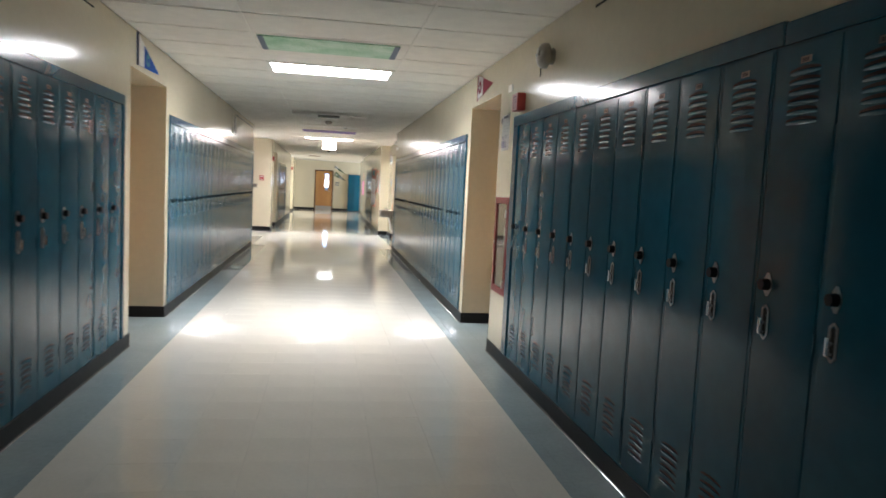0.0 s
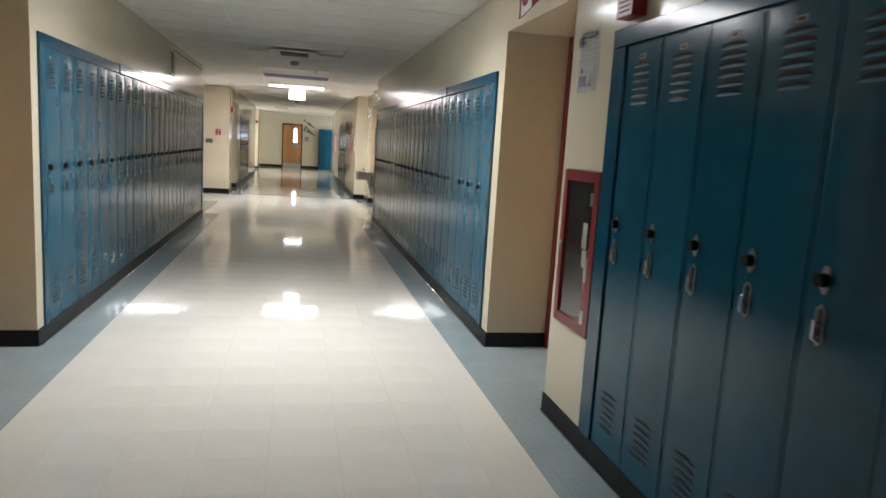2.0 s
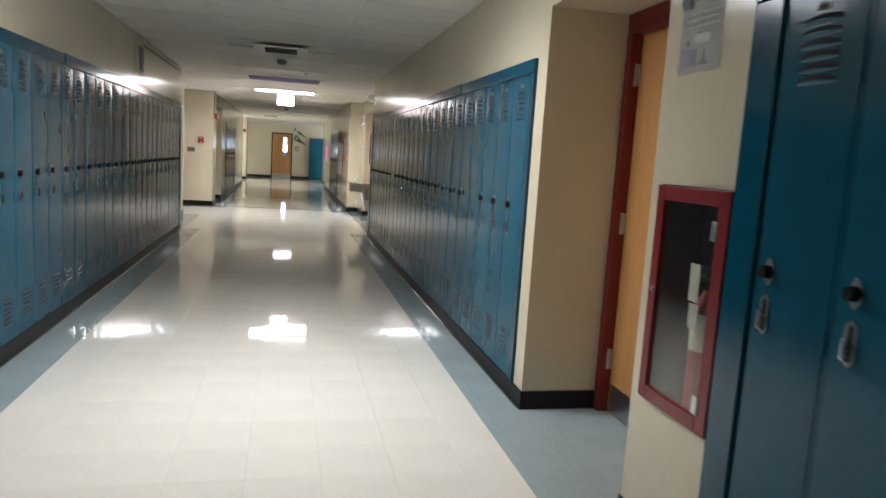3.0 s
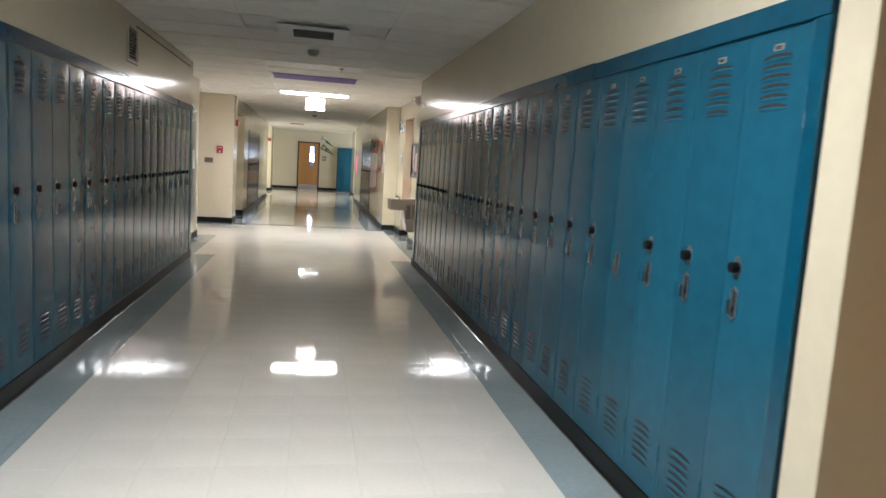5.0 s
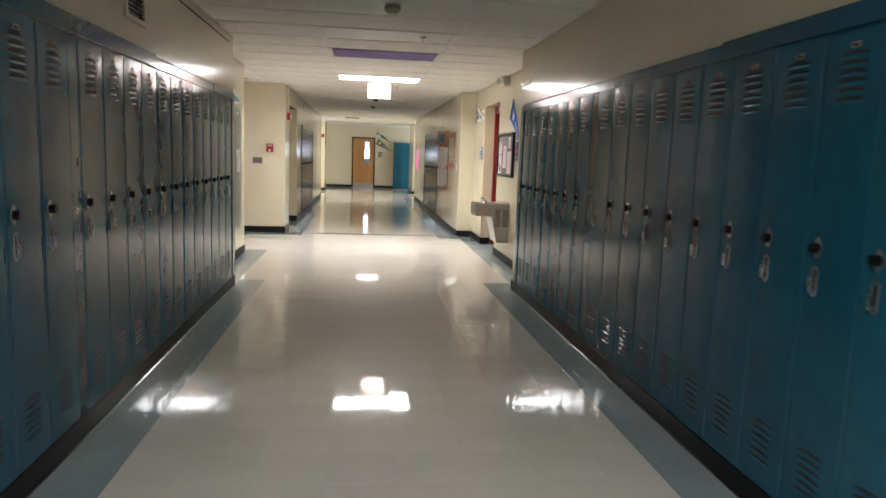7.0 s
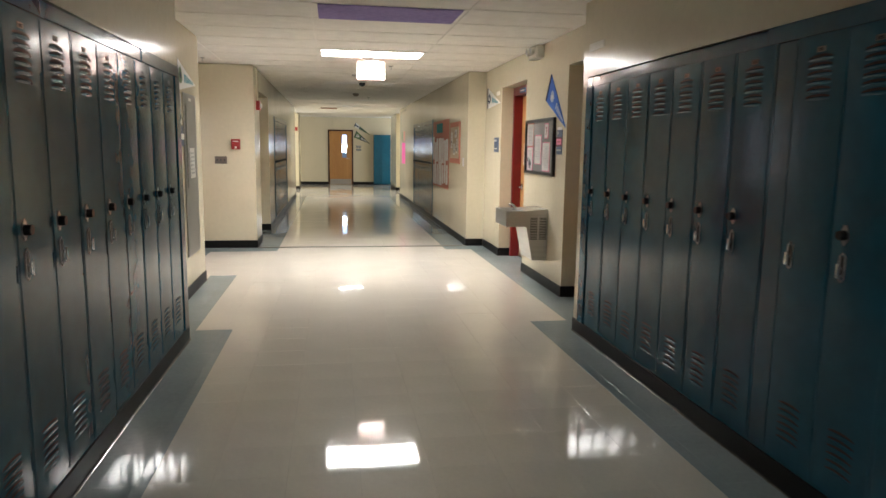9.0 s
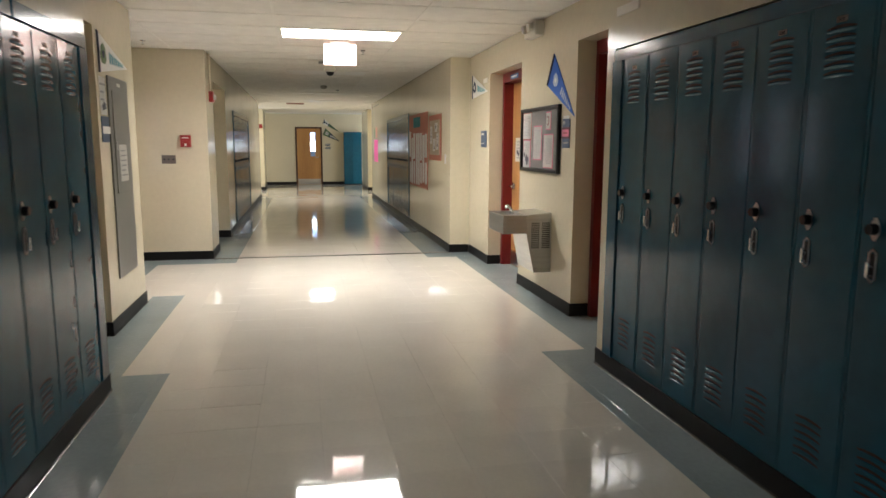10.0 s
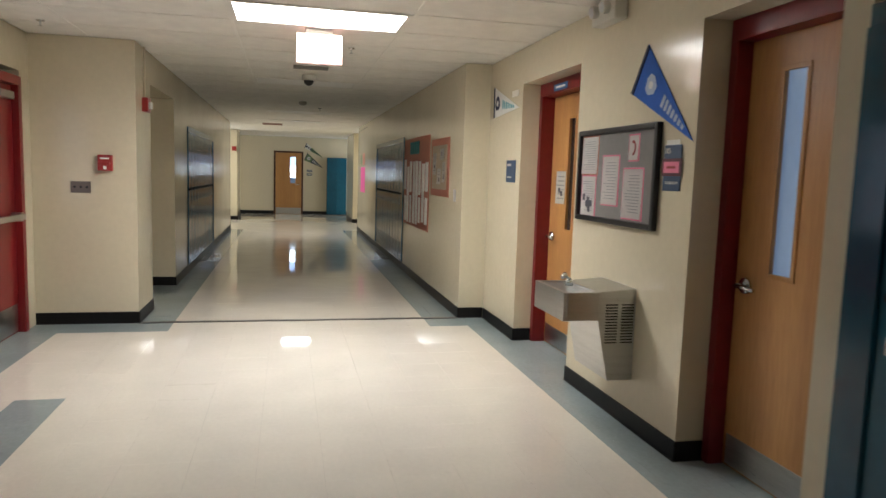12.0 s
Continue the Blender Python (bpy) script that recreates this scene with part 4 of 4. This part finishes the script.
fixed("bowl", bm, STEEL, t, "dished steel bowl", True)
fixed("drain", tube(bmesh.new(), (1.335, 16.34, 0.712), (1.335, 16.34, 0.719), 0.026, 0.024, 18), CHROME, t)
bm = tube(bmesh.new(), (1.40, 16.46, 0.755), (1.40, 16.46, 0.795), 0.024, 0.017, 16)
tube(bm, (1.40, 16.46, 0.79), (1.36, 16.43, 0.822), 0.012, 0.010, 14)
tube(bm, (1.36, 16.43, 0.825), (1.335, 16.41, 0.812), 0.017, 0.014, 14)
fixed("bubbler", bm, CHROME, t, "chrome bubbler", True)
for c in (1.513, 1.607):
    for i in range(14):
        fixed("vent_slot", boxes((c - 0.036, c + 0.036, y0 + 0.0022, y0 + 0.0045, 0.487 + 0.0162 * i, 0.4945 + 0.0162 * i)), DARK, t)
fixed("badge", boxes((1.500, 1.506, y0 + 0.02, y0 + 0.07, 0.30, 0.325), bevel=0.001), BLACK, t)

# framed notice board
t = thing("notice_board", "grey fabric notice board in a black frame", "notice board", pose(XRC, 16.495, 1.11))
u0, u1, z0, z1 = 15.96, 16.94, 1.122, 1.688
fr = bmesh.new()
for r in ((u0, u0 + 0.032, z0, z1), (u1 - 0.032, u1, z0, z1), (u0 + 0.03, u1 - 0.03, z0, z0 + 0.032), (u0 + 0.03, u1 - 0.03, z1 - 0.032, z1)):
    WRC.box(fr, *r, 0, 0.034, 0.007)
fixed("frame", fr, BLACK, t, "rounded black plastic frame")
fixed("panel", WRC.box(bmesh.new(), u0 + 0.02, u1 - 0.02, z0 + 0.02, z1 - 0.02, 0.002, 0.012), GREY_FABRIC, t, "grey fabric panel")
k = 0
for a, b, c, d_ in ((16.675, 16.90, 1.415, 1.645), (16.69, 16.885, 1.155, 1.40), (16.395, 16.60, 1.235, 1.52), (16.11, 16.33, 1.17, 1.445), (16.175, 16.28, 1.495, 1.63)):
    k += 1
    sheet(WRC, a, b, c, d_, "white notice pinned to the board", 0 if k == 5 else 13, d=0.012, border=PINK if k > 1 else CORAL, seed=k, marks=6 if k == 2 else 0, name="notice")
tt = [(16.227 + 0.03 * math.cos(a * 0.5), 1.562 + 0.042 * math.sin(a * 0.5)) for a in range(2, 11)] + [(16.227 + 0.016 * math.cos(a * 0.5), 1.562 + 0.028 * math.sin(a * 0.5)) for a in range(10, 1, -1)]
t = thing("notice", "small card with a red curved mark", "paper", pose(XRC, 16.227, 1.53))
fixed("mark", WRC.slab(bmesh.new(), tt, 0.0182, 0.0194), FIRE_RED, t)

# room sign with a pink tag
t = thing("room_sign", "blue room sign with a pink dotted name tag", "sign", pose(XRC, 15.86, 1.335))
fixed("plate", WRC.box(bmesh.new(), 15.765, 15.925, 1.335, 1.565, 0, 0.006, 0.004), SIGN_BLUE, t)
fixed("card", WRC.box(bmesh.new(), 15.79, 15.91, 1.565, 1.590, 0.0, 0.004), PAPER, t)
tg = [(15.845 + 0.098 * math.cos(a * math.pi / 12) * (1 + 0.05 * (a % 2)), 1.453 + 0.052 * math.sin(a * math.pi / 12) * (1 + 0.08 * (a % 2))) for a in range(24)]
tg = [(15.845 + max(-0.092, min(0.092, (u - 15.845) * 1.25)), 1.453 + max(-0.044, min(0.044, (z - 1.453) * 1.5))) for u, z in tg]
fixed("tag", WRC.slab(bmesh.new(), tg, 0.006, 0.009), mat("dark_tag_border", (0.10, 0.02, 0.03), 0.6), t, "dark scalloped name tag")
fixed("tag_face", WRC.box(bmesh.new(), 15.775, 15.915, 1.425, 1.481, 0.009, 0.0105, 0.0005), PINK, t)
fixed("tag_print", WRC.box(bmesh.new(), 15.805, 15.885, 1.447, 1.459, 0.0105, 0.0115), FIRE_RED, t)
lettering("number", "205", 0.038, pose(XRC - 0.0065, 15.89, 1.535, 90, 0, -90), OFFWHITE, t)
lettering("word", "CLASSROOM", 0.020, pose(XRC - 0.0065, 15.845, 1.375, 90, 0, -90), OFFWHITE, t)
t = thing("room_sign", "slate blue room sign with raised print", "sign", pose(XRC, 18.4, 1.34))
fixed("plate", WRC.box(bmesh.new(), 18.275, 18.52, 1.335, 1.525, 0, 0.006, 0.004), SIGN_BLUE, t)
fixed("print", WRC.box(bmesh.new(), 18.39, 18.49, 1.475, 1.495, 0.006, 0.0072), OFFWHITE, t)
fixed("print", WRC.box(bmesh.new(), 18.37, 18.49, 1.375, 1.385, 0.006, 0.0072), OFFWHITE, t)
# on and over the second door
t = thing("name_plate", "blue name plate on the red door head", "sign", pose(XRC + 0.15, 17.78, 2.085))
fixed("plate", boxes((XRC + 0.144, XRC + 0.149, 17.60, 17.86, 2.055, 2.105), bevel=0.001), mat("light_blue_plate", (0.05, 0.16, 0.38), 0.4), t)
fixed("print", boxes((XRC + 0.1428, XRC + 0.1445, 17.64, 17.82, 2.072, 2.088)), PAPER, t)
WD = Wall("x", XRC + 0.259, -1)
sheet(WD, 17.81, 18.0, 1.18, 1.44, "white notice taped to the door", 6, seed=11, marks=2)
t = thing("wall_plate", "small grey plate beside the pennant", "cover plate", pose(XRC, 18.36, 2.08))
fixed("plate", WRC.box(bmesh.new(), 18.27, 18.43, 2.06, 2.11, 0, 0.008, 0.002), OFFWHITE, t)

# emergency light
t = thing("emergency_light", "white emergency light with round lamp heads", "emergency light", pose(XRC, 16.6, 2.30))
fixed("housing", WRC.box(bmesh.new(), 16.42, 16.72, 2.295, 2.418, 0, 0.085, 0.012), OFFWHITE, t)
for u in (16.50, 16.64):
    bm = tube(bmesh.new(), WRC.p(u, 2.372, 0.08), WRC.p(u, 2.366, 0.125), 0.034, 0.038, 20)
    h_ = fixed("lamp_head", bm, OFFWHITE, t)
    fixed("lens", tube(bmesh.new(), WRC.p(u, 2.366, 0.124), WRC.p(u, 2.365, 0.129), 0.030, 0.027, 20), LENS_CLEAR, h_)

# steel electric panel with a notice, signs
t = thing("electric_panel", "tall grey steel electric panel set in the wall", "electric panel", pose(XLC, 16.27, 0.365))
PANEL = mat("grey_panel_enamel", (0.20, 0.20, 0.18), 0.32, metal=0.3, vary=0.06, scale=4)
fixed("cover", WLC.box(bmesh.new(), 15.98, 16.535, 0.365, 1.838, 0, 0.010, 0.003), PANEL, t)
d = fixed("door", WLC.box(bmesh.new(), 16.06, 16.45, 0.99, 1.74, 0.010, 0.016, 0.003), PANEL, t)
fixed("latch", WLC.box(bmesh.new(), 16.075, 16.1, 1.31, 1.37, 0.016, 0.024, 0.003), STEEL, d)
fixed("label", WLC.box(bmesh.new(), 16.22, 16.31, 1.775, 1.80, 0.010, 0.0115), PAPER, t)
WP = Wall("x", XLC + 0.016, 1)
sheet(WP, 16.15, 16.37, 1.075, 1.35, "white notice taped to the electric panel", 6, seed=21)
sheet(WLC, 15.785, 15.94, 1.555, 1.815, "white flyer with dark pictures taped to the wall", 4, seed=22, marks=3)
t = thing("room_sign", "slate blue room sign with a white name card", "sign", pose(XLC, 15.87, 1.37))
fixed("plate", WLC.box(bmesh.new(), 15.78, 15.965, 1.365, 1.545, 0, 0.006, 0.004), SIGN_BLUE, t)
fixed("card", WLC.box(bmesh.new(), 15.79, 15.98, 1.425, 1.475, 0.006, 0.009), PAPER, t)

# on the block: pull station, switches, strobe, conduit
t = thing("fire_pull_station", "red fire alarm pull station", "fire alarm", pose(-1.735, YX1, 1.34))
fixed("body", WBLK.box(bmesh.new(), -1.79, -1.675, 1.325, 1.462, 0, 0.042, 0.006), FIRE_RED, t)
fixed("handle", WBLK.box(bmesh.new(), -1.775, -1.69, 1.375, 1.40, 0.042, 0.056, 0.004), FIRE_RED, t)
fixed("print", WBLK.box(bmesh.new(), -1.768, -1.697, 1.425, 1.437, 0.042, 0.0432), PAPER, t)
fixed("print", WBLK.box(bmesh.new(), -1.745, -1.72, 1.338, 1.366, 0.042, 0.0432), PAPER, t)
t = thing("switch_plate", "steel switch plate with three key switches", "light switch", pose(-1.93, YX1, 1.15))
fixed("plate", WBLK.box(bmesh.new(), -2.01, -1.855, 1.135, 1.232, 0, 0.006, 0.002), mat("bronze_plate", (0.22, 0.19, 0.16), 0.35, metal=0.8), t)
for u in (-1.98, -1.932, -1.885):
    fixed("key_switch", tube(bmesh.new(), WBLK.p(u, 1.184, 0.005), WBLK.p(u, 1.184, 0.012), 0.011, 0.009, 14), BLACK, t)
t = thing("fire_alarm_strobe", "red fire alarm strobe on the corner", "fire alarm", pose(XL3, 19.42, 1.86))
fixed("housing", WL3.box(bmesh.new(), 19.36, 19.50, 1.86, 1.985, 0, 0.05, 0.006), FIRE_RED, t)
fixed("strobe", WL3.box(bmesh.new(), 19.39, 19.47, 1.885, 1.95, 0.05, 0.075, 0.012), LENS_CLEAR, t)
t = thing("conduit", "thin cream conduit running up the corner", "conduit", pose(XL3, 19.43, 1.985))
fixed("pipe", tube(bmesh.new(), (XL3 + 0.012, 19.43, 1.985), (XL3 + 0.012, 19.43, H), 0.010, n=12), WALL, t)

# ---- far corridor ----
# coral framed boards
t = thing("notice_board", "notice board with a coral paper border", "notice board", pose(XR3, 20.09, 1.14))
fixed("border", WR3.box(bmesh.new(), 19.65, 20.53, 1.15, 1.775, 0, 0.010, 0.002), CORAL, t)
fixed("panel", WR3.box(bmesh.new(), 19.73, 20.45, 1.225, 1.70, 0.010, 0.014), mat("tan_board", (0.50, 0.42, 0.30), 0.8), t)
for i, (a, b, c, d_) in enumerate(((19.786, 19.93, 1.30, 1.52), (19.994, 20.186, 1.28, 1.45), (20.234, 20.394, 1.38, 1.62), (19.85, 20.05, 1.54, 1.66))):
    sheet(WR3, a, b, c, d_, "small sheet pinned to the board", 4, d=0.014, seed=30 + i, name="notice", marks=1)
t = thing("notice_board", "tall coral board hung with long paper strips", "notice board", pose(XR3, 21.64, 0.70))
fixed("border", WR3.box(bmesh.new(), 20.66, 22.39, 0.70, 1.85, 0, 0.010, 0.002), CORAL, t)
rnd = random.Random(5)
ROSE = mat("rose_paper", (0.42, 0.13, 0.13), 0.7, vary=0.08)
for row, (za, zb) in enumerate(((0.72, 1.18), (1.10, 1.58))):
    for i in range(8):
        u = 20.70 + 0.213 * i + rnd.uniform(-0.02, 0.02)
        lo, hi = za + rnd.uniform(0, 0.08), zb - rnd.uniform(0, 0.10)
        fixed("paper_strip", WR3.box(bmesh.new(), u, u + 0.125, lo, hi, 0.010, 0.014 + 0.004 * row + rnd.uniform(0, 0.006), 0.001), PAPER, t)
        fixed("paper_strip", WR3.box(bmesh.new(), u + 0.128, u + 0.168, lo + 0.03, hi + 0.02, 0.010, 0.013 + 0.004 * row, 0.001), ROSE, t, "rose paper strip")
for i in range(5):
    u = 21.29 + 0.13 * i
    fixed("teal_letter", WR3.box(bmesh.new(), u, u + 0.09, 1.64, 1.80, 0.010, 0.020, 0.003), mat("teal_card", (0.05, 0.28, 0.30), 0.7) if i == 0 else MATS["teal_card"], t)
t = thing("switch_plate", "dark switch plate on the far wall", "light switch", pose(XR3, 19.7, 1.13))
fixed("plate", WR3.box(bmesh.new(), 19.34, 19.42, 1.12, 1.24, 0, 0.008, 0.003), mat_grey_ink(), t)
t = thing("poster", "bright pink paper poster on the wall", "poster", pose(XR3, 27.95, 0.95))
fixed("sheet", WR3.box(bmesh.new(), 27.55, 28.4, 0.95, 1.50, 0, 0.004), mat("hot_pink_paper", (0.75, 0.10, 0.35), 0.7), t)
t = thing("poster", "small green and coral star poster on wall", "poster", pose(XR3, 28.35, 1.55))
fixed("sheet", WR3.box(bmesh.new(), 27.65, 28., 1.55, 1.80, 0, 0.004), CORAL, t)
fixed("star", WR3.slab(bmesh.new(), [(28.35 + (0.16 if k % 2 else 0.07) * math.cos(k * math.pi / 5), 1.66 + (0.13 if k % 2 else 0.05) * math.sin(k * math.pi / 5)) for k in range(10)], 0, 0.006), FELT_GREEN, t)
t = thing("fire_alarm_strobe", "small red fire alarm strobe on the far wall", "fire alarm", pose(-1.45, 32.2, 1.85))
fixed("housing", boxes((-1.68, -1.57, 32.14, 32.2, 1.86, 1.98), bevel=0.006), FIRE_RED, t)

# ---- on the ceiling ----
def painted_tile(y0, y1, colours, label, tape=False, x0=-0.61, x1=0.59):
    t = thing("painted_ceiling_tile", label, "ceiling tile", pose((x0 + x1) / 2, (y0 + y1) / 2, H - 0.004))
    fixed("board", boxes((x0 + 0.012, x1 - 0.012, y0 + 0.012, y1 - 0.012, H - 0.004, H + 0.004)), colours, t)
    if tape:
        for x in (x0 + 0.01, x1 - 0.055):
            fixed("tape_band", boxes((x, x + 0.045, y0 + 0.012, y1 - 0.012, H - 0.006, H - 0.0042)), SIGN_BLUE, t, "dark blue painted end band")
    return t


GREEN_ART = mat("green_painted_tile", (0.66, 0.76, 0.66), 0.8, vary=0.1, scale=14, tint=(0.22, 0.50, 0.27))
PURPLE_ART = mat("purple_painted_tile", (0.26, 0.20, 0.44), 0.8, vary=0.1, scale=5, tint=(0.16, 0.12, 0.33))
BROWN_ART = mat("brown_painted_tile", (0.22, 0.09, 0.05), 0.8, vary=0.1, scale=5)
painted_tile(5.72, 6.29, GREEN_ART, "ceiling tile painted pale green with dark blue ends", True, x0=-0.59, x1=0.53)
painted_tile(14.93, 15.54, PURPLE_ART, "ceiling tile painted in purple tones", x0=-0.575, x1=0.56)
painted_tile(28.95, 29.56, BROWN_ART, "ceiling tile painted dark brown", x0=-0.80, x1=-0.33)


DUCT = mat("duct_shadow_grey", (0.11, 0.105, 0.095), 0.8)
SLAT = mat("grey_vent_slat", (0.42, 0.41, 0.37), 0.6, vary=0.1)


def diffuser(xc, yc, w, d, label):
    t = thing("ceiling_vent", label, "ceiling vent", pose(xc, yc, H))
    fr = bmesh.new()
    for r in ((xc - w, xc + w, yc - d, yc - d * 0.55), (xc - w, xc + w, yc + d * 0.55, yc + d), (xc - w, xc - w * 0.58, yc - d * 0.55, yc + d * 0.55), (xc + w * 0.58, xc + w, yc - d * 0.55, yc + d * 0.55)):
        box(fr, *r, H - 0.006, H + 0.004, bevel=0.002)
    fixed("frame", fr, GRID, t)
    fixed("backing", boxes((xc - w * 0.6, xc + w * 0.6, yc - d * 0.58, yc + d * 0.58, H - 0.002, H + 0.004)), DUCT, t)
    for i in range(4):
        y = yc - d * 0.42 + d * 0.28 * i
        bm = boxes((xc - w * 0.58, xc + w * 0.58, -0.016, 0.016, -0.0015, 0.0015))
        bmesh.ops.rotate(bm, cent=(0, 0, 0), matrix=Matrix.Rotation(radians(35), 3, "X"), verts=bm.verts[:])
        bmesh.ops.translate(bm, vec=(0, y, H - 0.013), verts=bm.verts[:])
        fixed("slat", bm, SLAT, t)


diffuser(-0.03, 11.72, 0.30, 0.30, "white ceiling air diffuser with dark slots")
diffuser(0.0, 19.95, 0.30, 0.16, "white ceiling air grille with dark slots")


def round_thing(name, label, category, x, y, profile, material, part_name="body"):
    t = thing(name, label, category, pose(x, y, H))
    bm = bmesh.new()
    for (r0, z0), (r1, z1) in zip(profile, profile[1:]):
        tube(bm, (x, y, H - z0), (x, y, H - z1), r0, r1, 24)
    fixed(part_name, bm, material, t)
    return t


round_thing("smoke_detector", "off-white round smoke detector on the ceiling", "smoke detector", -0.03, 12.70, [(0.055, 0), (0.062, 0.02), (0.060, 0.03), (0.035, 0.055)], mat("aged_plastic", (0.36, 0.33, 0.27), 0.5))
round_thing("smoke_detector", "off-white round smoke detector on the ceiling", "smoke detector", 0.0, 23.6, [(0.055, 0), (0.062, 0.02), (0.060, 0.03), (0.035, 0.055)], MATS["aged_plastic"])
t = round_thing("dome_camera", "dark domed security camera under the ceiling", "security camera", 0.0, 20.6, [(0.075, 0), (0.078, 0.045), (0.07, 0.06)], OFFWHITE, "housing")
bm = bmesh.new()
bmesh.ops.create_uvsphere(bm, u_segments=20, v_segments=12, radius=0.055)
bmesh.ops.translate(bm, vec=(0.0, 20.6, H - 0.06), verts=bm.verts[:])
fixed("dome", bm, BLACK, t, "dark glossy dome", True)
for x, y in ((0.30, 18.75), (-2.02, 18.5), (0.30, 13.95), (0.3, 24.6)):
    t = thing("sprinkler", "small chrome sprinkler head under the ceiling", "sprinkler", pose(x, y, H))
    fixed("escutcheon", tube(bmesh.new(), (x, y, H), (x, y, H - 0.008), 0.03, 0.026, 18), CHROME, t)
    bm = tube(bmesh.new(), (x, y, H - 0.008), (x, y, H - 0.04), 0.007, n=10)
    tube(bm, (x, y, H - 0.04), (x, y, H - 0.043), 0.016, n=14)
    fixed("head", bm, CHROME, t)

# ---- floor tiles, a foot square ----
floor = structure("floor", boxes((-4.2, 4.2, Y0, YEND + 0.2, -0.2, -0.005)), GROUT, "polished vinyl tile floor, white with blue-grey borders", "floor")
S, TX0, TY0 = 0.305, -0.050, 14.79 - 60 * 0.305
B0, B1, C0, C1, D0, D1 = -1.220, 1.108, -1.49, 1.415, -1.2, 1.06   # edges of the blue-grey borders
AREAS = [  # x0, x1, y0, y1, colour
    (XL, B0, Y0, 14.55, "blue"), (B0, B1, Y0, 14.79, "white"), (B1, XR, Y0, 14.5, "blue"),
    (XR, XR + 0.6, 5.79, 6.95, "blue"), (XL - 0.6, XL, 5.81, 6.98, "blue"),
    (XLC, B0, 14.55, 14.79, "blue"), (B1, XRC, 14.5, 14.79, "blue"),
    (XLC, C0, 14.79, 17.04, "blue"), (C0, C1, 14.79, 18.755, "white"), (C1, XRC, 14.79, YX1, "blue"),
    (XRC, XRC + 0.3, 14.5, 15.66, "blue"), (XRC, XRC + 0.3, 17.03, 18.17, "blue"), (XLC - 0.6, XLC, 14.55, 15.72, "blue"),
    (-2.36, -2.05, 16.80, YX1, "blue"), (-2.05, XLC, 16.80, 17.04, "white"), (-2.05, C0, 17.04, 18.755, "white"),
    (-2.05, D0, 18.755, YX1, "blue"), (D0, D1, 18.755, YX1, "white"), (D1, C1, 18.755, YX1, "blue"),
    (XL3, D0, YX1, 29.05, "blue"), (D0, D1, YX1, 29.05, "white"), (D1, XR3, YX1, 29.05, "blue"), (-1.86, XL3, 19.75, 21.15, "blue"), (-4.0, 4.0, 29.05, YEND, "white")]


def tile_verts(x0, x1, y0, y1, dz, tx, ty):
    """Corners of a tile with a worn, slightly rounded rim, its top at about floor level."""
    g = 0.0002
    cx, cy = (x0 + x1) / 2, (y0 + y1) / 2
    out = []
    for e, z in ((g, -0.005), (g, -0.0003), (g + 0.0004, -0.00002), (g + 0.018, 0.0)):
        for x, y in ((x0 + e, y0 + e), (x1 - e, y0 + e), (x1 - e, y1 - e), (x0 + e, y1 - e)):
            out.append((x, y, z + (dz + tx * (x - cx) + ty * (y - cy) if z > -0.004 else 0)))
    return out


TILE_FACES = [(0, 1, 5, 4), (1, 2, 6, 5), (2, 3, 7, 6), (3, 0, 4, 7), (4, 5, 9, 8), (5, 6, 10, 9), (6, 7, 11, 10), (7, 4, 8, 11), (8, 9, 13, 12), (9, 10, 14, 13), (10, 11, 15, 14), (11, 8, 12, 15), (12, 13, 14, 15)]
tile_rnd = random.Random(12)
full = {}
for nm, mt in (("white", TILE), ("blue", TILE_BLUE)):
    me = bpy.data.meshes.new("tile_" + nm)
    me.from_pydata(tile_verts(-S / 2, S / 2, -S / 2, S / 2, 0, 0, 0), [], TILE_FACES)
    me.materials.append(mt)
    full[nm] = me
rest = {"white": ([], []), "blue": ([], [])}
singles = 0
for ax0, ax1, ay0, ay1, nm in AREAS:
    for i in range(int((ax0 - TX0) // S), int((ax1 - TX0) // S) + 1):
        for j in range(int((ay0 - TY0) // S), int((ay1 - TY0) // S) + 1):
            x0, x1 = max(ax0, TX0 + i * S), min(ax1, TX0 + (i + 1) * S)
            y0, y1 = max(ay0, TY0 + j * S), min(ay1, TY0 + (j + 1) * S)
            if x1 - x0 < 0.01 or y1 - y0 < 0.01:
                continue
            cx, cy = (x0 + x1) / 2, (y0 + y1) / 2
            dz, tx, ty = tile_rnd.uniform(-0.00002, 0.00002), tile_rnd.gauss(0, 0.0009), tile_rnd.gauss(0, 0.0017)
            if x1 - x0 > S - 0.001 and y1 - y0 > S - 0.001 and singles < 300 and 2.2 < cy < 14.2:
                singles += 1
                ob = new("tile", full[nm])
                ob.parent = floor
                ob.location, ob.rotation_euler = (cx, cy, dz), (ty, -tx, 0)
            else:
                vs, fs = rest[nm]
                k = len(vs)
                vs.extend(tile_verts(x0, x1, y0, y1, dz, tx, ty))
                fs.extend(tuple(k + q for q in f) for f in TILE_FACES)
for nm, mt in (("white", TILE), ("blue", TILE_BLUE)):
    me = bpy.data.meshes.new("tiles_" + nm)
    me.from_pydata(*[rest[nm][0], [], rest[nm][1]])
    me.materials.append(mt)
    ob = new("floor_tiles", me)
    ob.parent = floor
    tagged(ob, kind="stuff", label="polished " + ("off-white" if nm == "white" else "blue-grey") + " vinyl floor tiles")
